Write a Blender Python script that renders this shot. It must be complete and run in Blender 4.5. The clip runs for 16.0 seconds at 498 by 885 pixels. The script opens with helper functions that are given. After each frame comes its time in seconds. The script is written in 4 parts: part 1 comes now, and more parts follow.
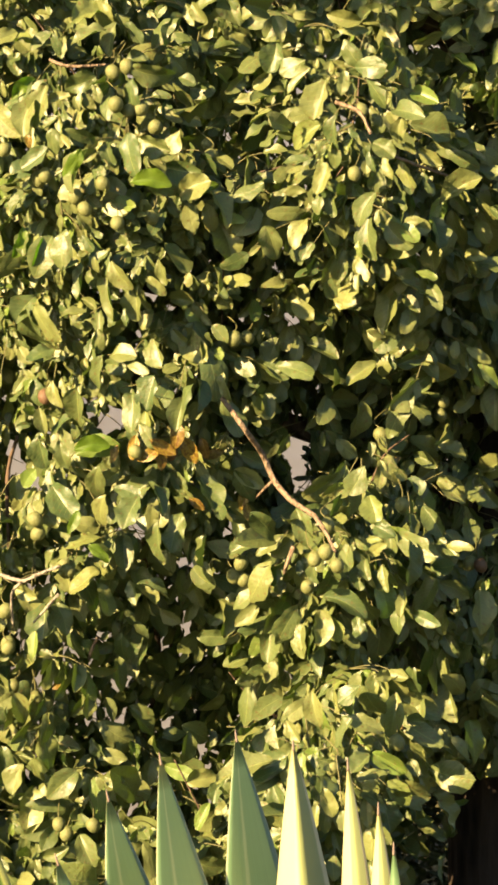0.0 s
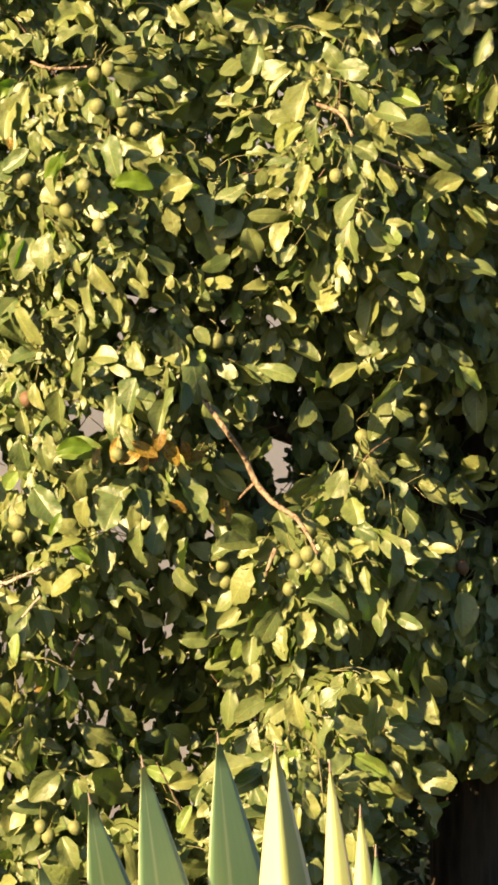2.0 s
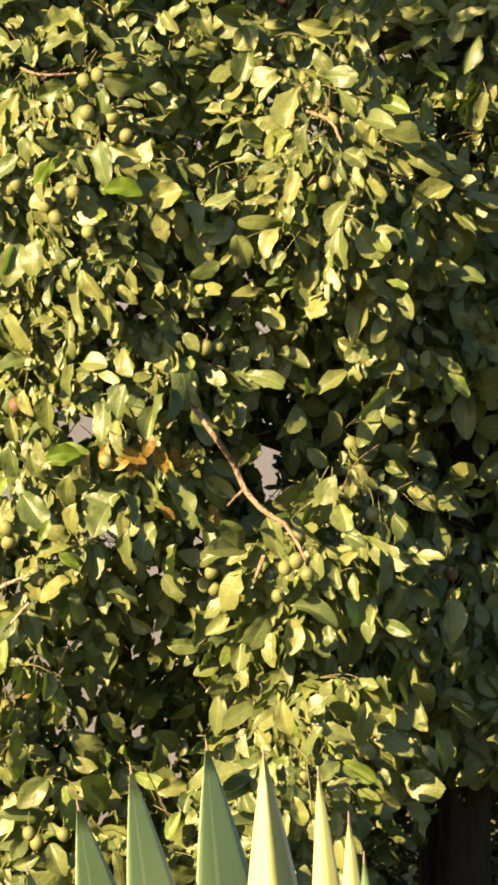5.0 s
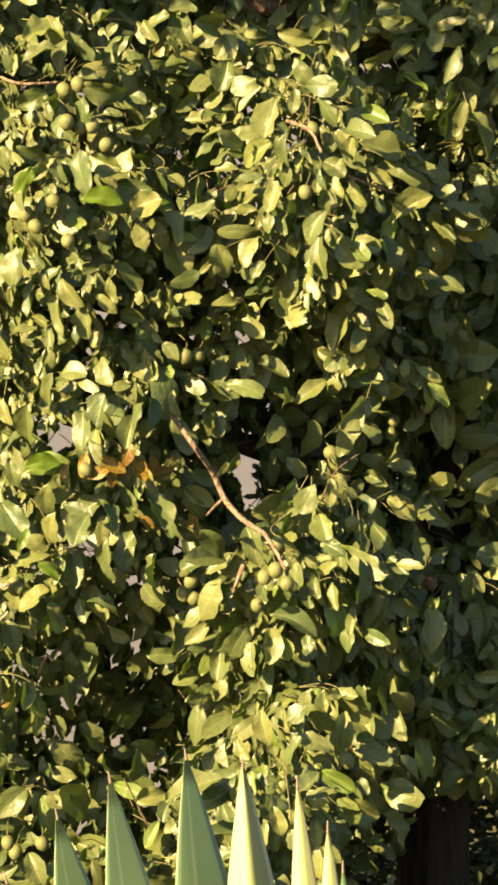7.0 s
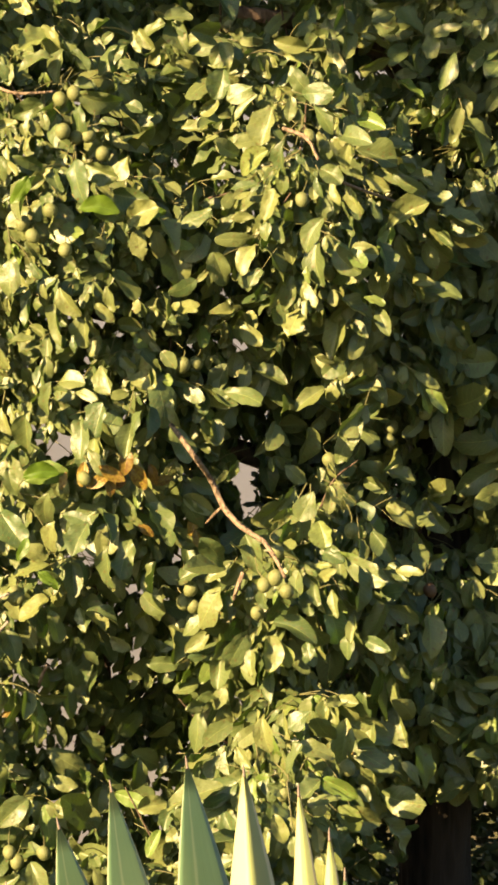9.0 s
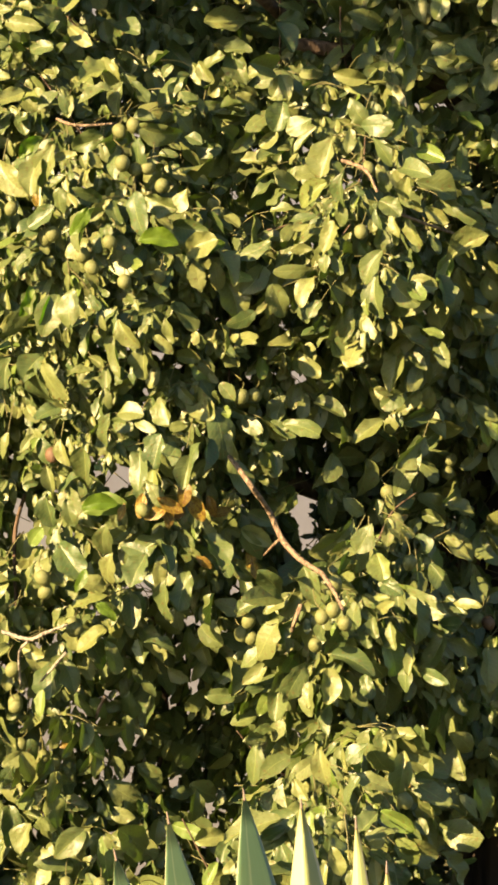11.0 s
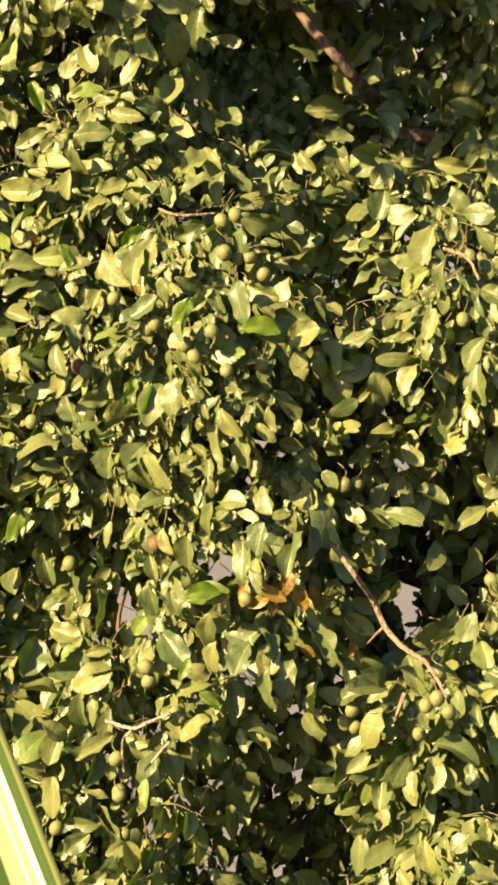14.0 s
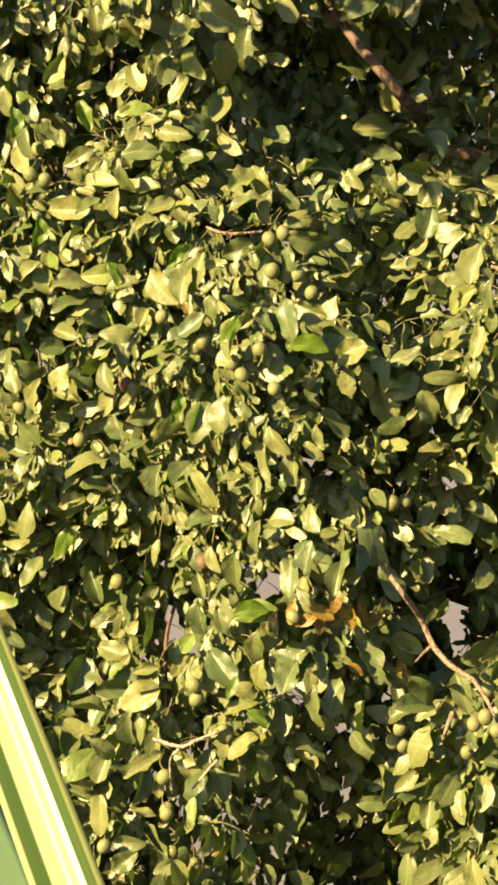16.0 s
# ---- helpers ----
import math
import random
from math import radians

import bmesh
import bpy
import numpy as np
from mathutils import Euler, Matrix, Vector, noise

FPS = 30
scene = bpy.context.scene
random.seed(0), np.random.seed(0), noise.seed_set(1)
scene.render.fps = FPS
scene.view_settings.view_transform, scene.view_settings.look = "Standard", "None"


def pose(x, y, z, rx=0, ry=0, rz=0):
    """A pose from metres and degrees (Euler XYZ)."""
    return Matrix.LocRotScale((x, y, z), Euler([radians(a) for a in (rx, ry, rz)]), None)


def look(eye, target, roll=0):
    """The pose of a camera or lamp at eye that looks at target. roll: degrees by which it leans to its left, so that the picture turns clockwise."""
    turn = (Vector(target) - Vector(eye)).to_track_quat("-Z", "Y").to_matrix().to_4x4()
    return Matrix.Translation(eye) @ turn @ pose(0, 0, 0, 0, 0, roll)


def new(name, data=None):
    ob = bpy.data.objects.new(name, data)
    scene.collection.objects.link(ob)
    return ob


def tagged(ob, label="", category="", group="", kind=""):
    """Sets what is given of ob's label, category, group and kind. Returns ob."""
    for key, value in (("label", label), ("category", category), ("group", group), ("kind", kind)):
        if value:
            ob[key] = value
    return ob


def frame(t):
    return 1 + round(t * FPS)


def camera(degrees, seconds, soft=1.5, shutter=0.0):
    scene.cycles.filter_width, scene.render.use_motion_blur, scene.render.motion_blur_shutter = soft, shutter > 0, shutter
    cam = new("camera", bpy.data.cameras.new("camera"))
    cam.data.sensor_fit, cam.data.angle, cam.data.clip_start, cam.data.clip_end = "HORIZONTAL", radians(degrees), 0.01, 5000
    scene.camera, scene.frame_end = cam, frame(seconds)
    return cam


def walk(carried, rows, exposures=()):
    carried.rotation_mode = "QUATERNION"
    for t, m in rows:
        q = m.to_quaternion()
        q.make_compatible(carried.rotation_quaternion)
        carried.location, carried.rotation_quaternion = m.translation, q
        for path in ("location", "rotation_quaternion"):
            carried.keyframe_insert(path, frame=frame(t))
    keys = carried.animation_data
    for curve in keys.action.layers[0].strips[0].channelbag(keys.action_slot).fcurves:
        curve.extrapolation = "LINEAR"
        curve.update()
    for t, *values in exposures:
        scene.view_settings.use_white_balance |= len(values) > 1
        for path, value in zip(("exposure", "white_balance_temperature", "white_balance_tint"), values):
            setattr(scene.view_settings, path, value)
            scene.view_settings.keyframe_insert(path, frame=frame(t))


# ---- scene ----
cam = camera(9.17, 16.0, soft=3.2)
EYE = 1.6            # height of the lens above the ground
FACE = 8.8           # distance of the crown's face from the lens
# seconds, yaw, pitch, roll of a camera that turns where it stands
TURNS = [
    (0, 0.000, 0.000, -0.000),
    (0.5, 0.038, -0.022, 0.061),
    (1, -0.133, -0.001, 0.008),
    (1.5, -0.238, 0.026, 0.051),
    (2, -0.335, 0.040, 0.033),
    (2.5, -0.473, 0.058, 0.065),
    (3, -0.560, 0.073, 0.052),
    (5.3, -0.555, 0.200, -0.080),
    (5.5, -0.652, 0.230, -0.064),
    (6, -0.793, 0.281, -0.096),
    (6.5, -0.892, 0.268, -0.137),
    (7, -0.919, 0.334, -0.130),
    (7.5, -0.813, 0.476, -0.161),
    (8, -0.664, 0.517, -0.032),
    (8.2, -0.699, 0.532, 0.074),
    (10.3, -1.037, 0.371, 0.342),
    (10.5, -0.668, 0.519, 0.238),
    (11, 0.134, 1.070, 0.119),
    (11.5, 0.822, 1.602, 0.221),
    (12, 1.490, 2.039, 0.247),
    (12.5, 1.771, 2.276, 0.231),
    (13, 1.864, 2.424, 0.289),
    (13.5, 1.939, 2.573, 0.302),
    (14, 2.036, 2.707, 0.272),
    (14.5, 2.205, 2.865, 0.207),
    (15, 2.426, 2.977, 0.221),
    (15.5, 2.687, 3.016, 0.204),
    (16, 2.916, 3.045, 0.227),
]
walk(cam, [(t, pose(0, 0, EYE, 90 + pitch, roll, yaw)) for t, yaw, pitch, roll in TURNS], exposures=[(0.0, 2.50)])


# ---- light ----
SUN_FROM = Vector((-0.69, -0.62, 0.36)).normalized()
sky = bpy.data.worlds.new("evening_sky")
scene.world = sky
sky.use_nodes = True
air = sky.node_tree.nodes.new("ShaderNodeTexSky")
air.sky_type, air.sun_disc = "NISHITA", False
air.sun_elevation = math.asin(SUN_FROM.z)
air.sun_rotation = math.atan2(SUN_FROM.x, SUN_FROM.y)
sky.node_tree.links.new(air.outputs[0], sky.node_tree.nodes["Background"].inputs["Color"])
sky.node_tree.nodes["Background"].inputs["Strength"].default_value = 0.038
sun = new("sun", bpy.data.lights.new("sun", "SUN"))
sun.data.energy, sun.data.angle, sun.data.color = 5.0, radians(0.5), (1.0, 0.68, 0.34)
sun.matrix_basis = look(SUN_FROM * 20, (0, 0, 0))


# ---- materials ----
class Mat:
    """A node material under construction, with short ways to add nodes."""

    def __init__(self, name):
        self.m = bpy.data.materials.new(name)
        self.m.use_nodes = True
        self.t = self.m.node_tree
        self.bsdf = self.t.nodes["Principled BSDF"]
        self.out = self.t.nodes["Material Output"]

    def node(self, kind, **values):
        n = self.t.nodes.new(kind)
        for key, value in values.items():
            n.inputs[key].default_value = value
        return n

    def link(self, a, b):
        self.t.links.new(a, b)

    def coords(self, which="Object"):
        return self.t.nodes.new("ShaderNodeTexCoord").outputs[which]

    def noise(self, scale, detail=3.0, coords=None):
        n = self.node("ShaderNodeTexNoise", Scale=scale, Detail=detail)
        self.link(coords or self.coords(), n.inputs["Vector"])
        return n.outputs["Fac"]

    def ramp(self, fac, *stops):
        r = self.t.nodes.new("ShaderNodeValToRGB")
        while len(r.color_ramp.elements) < len(stops):
            r.color_ramp.elements.new(0.5)
        for e, (p, c) in zip(r.color_ramp.elements, stops):
            e.position, e.color = p, (*c, 1)
        self.link(fac, r.inputs["Fac"])
        return r.outputs["Color"]

    def mix(self, fac, a, b, how="MIX"):
        n = self.t.nodes.new("ShaderNodeMix")
        n.data_type, n.blend_type = "RGBA", how
        for value, socket in ((fac, n.inputs[0]), (a, n.inputs[6]), (b, n.inputs[7])):
            if isinstance(value, bpy.types.NodeSocket):
                self.link(value, socket)
            elif isinstance(value, tuple):
                socket.default_value = (*value, 1)
            else:
                socket.default_value = value
        return n.outputs[2]

    def sum(self, how, a, b=0.0, c=0.0):
        n = self.t.nodes.new("ShaderNodeMath")
        n.operation = how
        for i, value in enumerate((a, b, c)):
            if isinstance(value, bpy.types.NodeSocket):
                self.link(value, n.inputs[i])
            else:
                n.inputs[i].default_value = value
        return n.outputs[0]

    def bump(self, height, strength, distance):
        b = self.node("ShaderNodeBump", Strength=strength, Distance=distance)
        self.link(height, b.inputs["Height"])
        self.link(b.outputs["Normal"], self.bsdf.inputs["Normal"])

    def surface(self, colour, rough, spec=0.5):
        if isinstance(colour, tuple):
            self.bsdf.inputs["Base Color"].default_value = (*colour, 1)
        else:
            self.link(colour, self.bsdf.inputs["Base Color"])
        self.bsdf.inputs["Roughness"].default_value = rough
        self.bsdf.inputs["Specular IOR Level"].default_value = spec
        return self

    def glowing_through(self, colour, share):
        """Adds the light that a thin blade lets through."""
        thin = self.t.nodes.new("ShaderNodeBsdfTranslucent")
        self.link(colour, thin.inputs["Color"])
        both = self.node("ShaderNodeMixShader", Fac=share)
        self.link(self.bsdf.outputs[0], both.inputs[1])
        self.link(thin.outputs[0], both.inputs[2])
        self.link(both.outputs[0], self.out.inputs["Surface"])
        return self


def leaf_material(name, dark, light, spot, per_object, through_light, spots=0.62, fresh=(0.08, 0.15, 0.02)):
    """Waxy leaf with a pale midrib, side veins, blemishes and a tone of its own."""
    k = Mat(name)
    if per_object:
        rnd = k.t.nodes.new("ShaderNodeObjectInfo").outputs["Random"]
    else:
        rnd = k.t.nodes.new("ShaderNodeNewGeometry").outputs["Random Per Island"]
    uv = k.t.nodes.new("ShaderNodeUVMap").outputs["UV"]
    part_uv = k.t.nodes.new("ShaderNodeSeparateXYZ")
    k.link(uv, part_uv.inputs[0])
    off = k.sum("ABSOLUTE", k.sum("SUBTRACT", part_uv.outputs["X"], 0.5))
    vein = k.sum("FRACT", k.sum("MULTIPLY_ADD", part_uv.outputs["Y"], 9.0, k.sum("MULTIPLY", off, -5.0)))
    vein = k.sum("LESS_THAN", vein, 0.10)
    rib = k.sum("LESS_THAN", off, 0.013)
    tone = k.ramp(rnd, (0.0, dark), (0.55, tuple(0.5 * (a + b) for a, b in zip(dark, light))), (0.93, light), (0.97, fresh))
    size = 0.09 if per_object else 1.0
    blotch = k.noise(35.0 * size, 4.0)
    col = k.mix(k.sum("MULTIPLY", blotch, 0.55), tone, light)
    fleck = k.ramp(k.noise(120.0 * size, 2.0), (spots, (0, 0, 0)), (spots + 0.06, (1, 1, 1)))
    col = k.mix(k.sum("MULTIPLY", fleck, 0.7), col, spot)
    lines = k.sum("MAXIMUM", k.sum("MULTIPLY", vein, 0.16), k.sum("MULTIPLY", rib, 0.4))
    col = k.mix(lines, col, tuple(min(1, 2.0 * a) for a in light))
    k.surface(col, 0.44, 0.45)
    k.bsdf.inputs["Coat Weight"].default_value = 0.12
    k.bsdf.inputs["Coat Roughness"].default_value = 0.35
    k.bump(k.sum("ADD", k.sum("MULTIPLY", vein, -0.35), k.sum("MULTIPLY_ADD", k.noise(80.0 * size, 3.0), 0.6, blotch)), 0.7, 0.005)
    glow = k.mix(1.0, col, (0.62, 1.0, 0.20), "MULTIPLY")
    k.glowing_through(glow, through_light)
    return k.m


GREEN_A, GREEN_B = (0.017, 0.054, 0.017), (0.143, 0.166, 0.054)
leaf_single = leaf_material("walnut_leaf", GREEN_A, GREEN_B, (0.10, 0.06, 0.02), True, 0.20)
leaf_mass = leaf_material("walnut_foliage", GREEN_A, GREEN_B, (0.10, 0.06, 0.02), False, 0.19)
leaf_yellow = leaf_material("withered_leaf", (0.12, 0.080, 0.012), (0.22, 0.165, 0.026), (0.08, 0.03, 0.01), True, 0.25, 0.50, (0.19, 0.10, 0.02))
leaf_fresh = leaf_material("fresh_leaf", (0.055, 0.11, 0.008), (0.10, 0.17, 0.014), (0.07, 0.07, 0.02), True, 0.45, 0.68, (0.11, 0.18, 0.02))
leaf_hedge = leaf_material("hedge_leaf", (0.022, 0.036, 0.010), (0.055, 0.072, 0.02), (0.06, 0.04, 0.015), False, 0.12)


def bark_material(name, dark, light, scale, stretch):
    k = Mat(name)
    place = k.node("ShaderNodeMapping")
    place.inputs["Scale"].default_value = (1, 1, stretch)
    k.link(k.coords(), place.inputs["Vector"])
    ridge = k.node("ShaderNodeTexVoronoi", Scale=scale)
    k.link(place.outputs[0], ridge.inputs["Vector"])
    grain = k.noise(scale * 3, 5.0, place.outputs[0])
    h = k.sum("MULTIPLY_ADD", grain, 0.5, ridge.outputs["Distance"])
    k.surface(k.ramp(h, (0.25, dark), (0.9, light)), 0.85, 0.2)
    k.bump(h, 0.9, 0.012)
    return k.m


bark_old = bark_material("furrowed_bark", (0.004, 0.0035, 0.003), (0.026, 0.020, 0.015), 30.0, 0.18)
bark_limb = bark_material("limb_bark", (0.030, 0.021, 0.015), (0.10, 0.072, 0.052), 34.0, 0.5)
bark_young = bark_material("young_bark", (0.07, 0.050, 0.034), (0.20, 0.15, 0.105), 60.0, 0.6)
bark_grey = bark_material("grey_bark", (0.12, 0.105, 0.088), (0.23, 0.21, 0.18), 70.0, 0.6)


def husk_material(name, low, high, speck):
    k = Mat(name)
    col = k.ramp(k.noise(40.0, 4.0), (0.3, low), (0.75, high))
    dots = k.node("ShaderNodeTexVoronoi", Scale=420.0)
    k.link(k.coords(), dots.inputs["Vector"])
    col = k.mix(k.ramp(dots.outputs["Distance"], (0.12, (1, 1, 1)), (0.22, (0, 0, 0))), col, speck)
    k.surface(col, 0.58, 0.4)
    k.bump(k.noise(160.0, 3.0), 0.4, 0.002)
    return k.m


husk_green = husk_material("green_husk", (0.075, 0.095, 0.03), (0.155, 0.165, 0.06), (0.25, 0.26, 0.13))
stalk_green = Mat("green_stalk").surface((0.10, 0.10, 0.035), 0.6).m
husk_brown = husk_material("withered_husk", (0.05, 0.028, 0.015), (0.13, 0.075, 0.04), (0.20, 0.13, 0.08))


def agave_material(name, striped, pale=False):
    k = Mat(name)
    uv = k.t.nodes.new("ShaderNodeUVMap").outputs["UV"]
    sep = k.t.nodes.new("ShaderNodeSeparateXYZ")
    k.link(uv, sep.inputs[0])
    off = k.sum("ABSOLUTE", k.sum("SUBTRACT", sep.outputs["X"], 0.5))
    stretch = k.node("ShaderNodeMapping")
    stretch.inputs["Scale"].default_value = (38.0, 1.4, 1.0)
    k.link(uv, stretch.inputs["Vector"])
    fibre = k.noise(1.0, 4.0, stretch.outputs[0])
    bloom = k.noise(14.0, 4.0)
    if striped:
        margin, green, cream, white = (0.20, 0.23, 0.06), (0.026, 0.062, 0.0), (0.29, 0.33, 0.16), (0.55, 0.54, 0.42)
        across = k.sum("MULTIPLY_ADD", fibre, 0.03, k.sum("SUBTRACT", sep.outputs["X"], 0.015))
        col = k.ramp(across, (0.09, (0.16, 0.20, 0.10)), (0.10, green), (0.29, green), (0.32, cream), (0.50, cream), (0.56, white), (0.59, cream), (0.66, cream), (0.68, white), (0.75, white), (0.77, green), (0.89, green), (0.92, margin))
        streak = k.ramp(fibre, (0.58, (0, 0, 0)), (0.68, (1, 1, 1)))
        col = k.mix(k.sum("MULTIPLY", streak, 0.22), col, (0.17, 0.18, 0.10))
    else:
        col = k.mix(fibre, (0.060, 0.125, 0.056), (0.085, 0.165, 0.075))
        # Sunlight put into the colour: sunward left half cream, right half greener
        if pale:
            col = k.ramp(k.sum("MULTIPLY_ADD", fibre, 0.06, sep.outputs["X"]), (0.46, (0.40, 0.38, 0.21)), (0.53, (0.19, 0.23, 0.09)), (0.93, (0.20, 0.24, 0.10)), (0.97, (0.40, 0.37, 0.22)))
        way = k.sum("ABSOLUTE", k.sum("MULTIPLY_ADD", fibre, 0.03, k.sum("SUBTRACT", sep.outputs["X"], 0.40)))
        rib = k.ramp(way, (0.015, (1, 1, 1)), (0.05, (0, 0, 0)))
        col = k.mix(k.sum("MULTIPLY", rib, 0.22), col, (0.38, 0.42, 0.26))
        tip = k.ramp(k.sum("MULTIPLY_ADD", fibre, 0.05, sep.outputs["Y"]), (1.0, (0, 0, 0)), (1.03, (1, 1, 1)))
        col = k.mix(k.sum("MULTIPLY", tip, 0.6), col, (0.28, 0.23, 0.16))
        rim = k.ramp(off, (0.47, (0, 0, 0)), (0.485, (1, 1, 1)))
        col = k.mix(k.sum("MULTIPLY", rim, 0.6), col, (0.36, 0.34, 0.19))
    col = k.mix(k.sum("MULTIPLY", bloom, 0.03 if striped else 0.14), col, (0.24, 0.28, 0.21))
    k.surface(col, 0.38, 0.5)
    k.bsdf.inputs["Coat Weight"].default_value, k.bsdf.inputs["Coat Roughness"].default_value = 0.25, 0.4
    k.bump(fibre, 0.15, 0.002)
    k.glowing_through(k.mix(1.0, col, (1.0, 1.0, 0.35), "MULTIPLY"), 0.06)
    return k.m


agave_plain = agave_material("agave_leaf", False)
agave_cream = agave_material("striped_agave_leaf", True)
agave_sunlit = agave_material("sunlit_agave_leaf", False, True)
spine_mat = Mat("spine").surface((0.14, 0.11, 0.09), 0.5).m


def plaster_material():
    k = Mat("old_plaster")
    col = k.ramp(k.noise(1.3, 5.0), (0.3, (0.42, 0.43, 0.49)), (0.7, (0.50, 0.51, 0.57)))
    stain = k.ramp(k.noise(5.0, 6.0), (0.50, (0, 0, 0)), (0.75, (1, 1, 1)))
    col = k.mix(k.sum("MULTIPLY", stain, 0.2), col, (0.32, 0.30, 0.30))
    k.surface(col, 0.9, 0.2)
    k.bump(k.noise(90.0, 4.0), 0.25, 0.003)
    return k.m


def ground_material():
    k = Mat("dry_grass_soil")
    col = k.ramp(k.noise(2.0, 6.0), (0.35, (0.05, 0.06, 0.02)), (0.55, (0.10, 0.09, 0.04)), (0.7, (0.13, 0.10, 0.06)))
    col = k.mix(k.sum("MULTIPLY", k.noise(60.0, 4.0), 0.5), col, (0.04, 0.05, 0.015))
    k.surface(col, 0.95, 0.2)
    k.bump(k.noise(40.0, 5.0), 0.8, 0.03)
    return k.m


# ---- builders ----
def place_on(px, pz, y):
    """A point of the crown's face (metres right of and above its middle), moved along the line of sight to the distance y."""
    return Vector((px * y / FACE, y, EYE + pz * y / FACE))


def hold(ob, parent):
    """Hangs ob under a thing or a part and leaves it where it is."""
    ob.parent = parent
    ob.matrix_parent_inverse = parent.matrix_basis.inverted()
    return ob


def part(name, mesh, material, parent, label="", m=None):
    """One mesh object under a thing; a bmesh is turned into a mesh first."""
    if isinstance(mesh, bmesh.types.BMesh):
        data = bpy.data.meshes.new(name)
        mesh.to_mesh(data)
        mesh.free()
        for p in data.polygons:
            p.use_smooth = True
        mesh = data
    if not mesh.materials:
        mesh.materials.append(material)
    ob = new(name, mesh)
    if m is not None:
        ob.matrix_basis = m
    if parent:
        hold(ob, parent)
    if label:
        tagged(ob, label)
    return ob


def thing(name, at, label, category, kind="", group=""):
    ob = new(name)
    ob.empty_display_size = 0.1
    ob.matrix_basis = Matrix.Translation(at)
    return tagged(ob, label, category, group, kind)


def tube(bm, points, radii, sides=8, knot=0.0, rng=None):
    """A tapered, slightly knotty stem along a smooth line through the points."""
    line, rad = [], []
    n = len(points)
    for i in range(n - 1):
        p0, p1, p2, p3 = (Vector(points[max(0, min(n - 1, i + d))]) for d in (-1, 0, 1, 2))
        steps = 5
        for s in range(steps + (i == n - 2)):
            t = s / steps
            line.append(0.5 * (2 * p1 + (p2 - p0) * t + (2 * p0 - 5 * p1 + 4 * p2 - p3) * t * t + (3 * p1 - p0 - 3 * p2 + p3) * t ** 3))
            rad.append(radii[i] * (1 - t) + radii[i + 1] * t)
    rings = []
    side = Vector((1, 0, 0))
    for i, p in enumerate(line):
        d = (line[min(i + 1, len(line) - 1)] - line[max(i - 1, 0)]).normalized()
        a = side - d * side.dot(d)
        if a.length < 0.1:
            a = Vector((0, 1, 0)) - d * d.y
        a.normalize()
        b = d.cross(a)
        ring = []
        for s in range(sides):
            w = 2 * math.pi * s / sides
            r = rad[i] * (1 + (rng.uniform(-knot, knot) if rng else 0))
            ring.append(bm.verts.new(p + (a * math.cos(w) + b * math.sin(w)) * r))
        rings.append(ring)
        side = a
    for r0, r1 in zip(rings, rings[1:]):
        for s in range(sides):
            bm.faces.new((r0[s], r0[(s + 1) % sides], r1[(s + 1) % sides], r1[s]))
    bm.faces.new(list(reversed(rings[0])))
    bm.faces.new(rings[-1])
    return bm


def leaf_shape(rng, rows=9, width=0.54, across=(-1.0, -0.55, -0.06, 0.06, 0.55, 1.0)):
    """One leaflet of unit length, base at the origin, tip along y, upper face along z: points, faces and uv."""
    fold, bow, twist = rng.uniform(0.22, 1.05), rng.uniform(-0.05, 0.48), rng.uniform(-0.7, 0.7)
    wave, beat, phase = rng.uniform(0.025, 0.075), rng.uniform(8.0, 17.0), rng.uniform(0, 6.28)
    left, right, curl = rng.uniform(0.78, 1.12), rng.uniform(0.78, 1.12), rng.uniform(-0.25, 0.45)
    peak, blunt, point = rng.uniform(0.85, 1.45), rng.uniform(0.42, 0.66), rng.uniform(0.0, 0.25)
    skew, teeth = rng.uniform(-0.09, 0.09), rng.uniform(0.0, 0.022)
    pts, uvs, faces = [], [], []
    for i in range(rows + 1):
        t = 0.5 - 0.5 * math.cos(math.pi * i / rows)
        half = 0.5 * width * (math.sin(math.pi * t ** peak) ** blunt * (1 - point * t ** 5) if 0 < t < 1 else 0.0) + 0.008
        for a in across:
            edge = 1 + abs(a) ** 4 * (teeth * (-1) ** i + 0.045 * math.sin(beat * t + 3 * phase + 2 * a))
            x = a * half * edge * (left if a < 0 else right)
            z = fold * abs(x) * (1 - 0.35 * t) - bow * t * t - curl * a * a * half + twist * x * t
            z += wave * a * a * math.sin(beat * t + phase + 1.7 * a)
            z += 0.05 * noise.noise(Vector((3.5 * x, 3.2 * t, 5 * phase))) * (0.3 + abs(a))
            pts.append((x + skew * math.sin(3 * t), t, z))
            uvs.append((0.5 + 0.5 * a, t))
    k = len(across)
    for i in range(rows):
        for j in range(k - 1):
            faces.append((i * k + j, i * k + j + 1, (i + 1) * k + j + 1, (i + 1) * k + j))
    return np.array(pts), faces, np.array(uvs)


def leaf_mesh(shape, name, material):
    pts, faces, uvs = shape
    me = bpy.data.meshes.new(name)
    me.from_pydata(pts.tolist(), [], faces)
    layer = me.uv_layers.new(name="UVMap")
    for loop in me.loops:
        layer.data[loop.index].uv = uvs[loop.vertex_index]
    for p in me.polygons:
        p.use_smooth = True
    me.materials.append(material)
    return me


def turned(tip, face):
    """Axes of a leaf whose tip points along tip and whose upper side faces face."""
    t = tip.normalized()
    n = face - t * face.dot(t)
    if n.length < 1e-3:
        n = Vector((0, 0, 1)) - t * t.z
    n.normalize()
    return t.cross(n), t, n


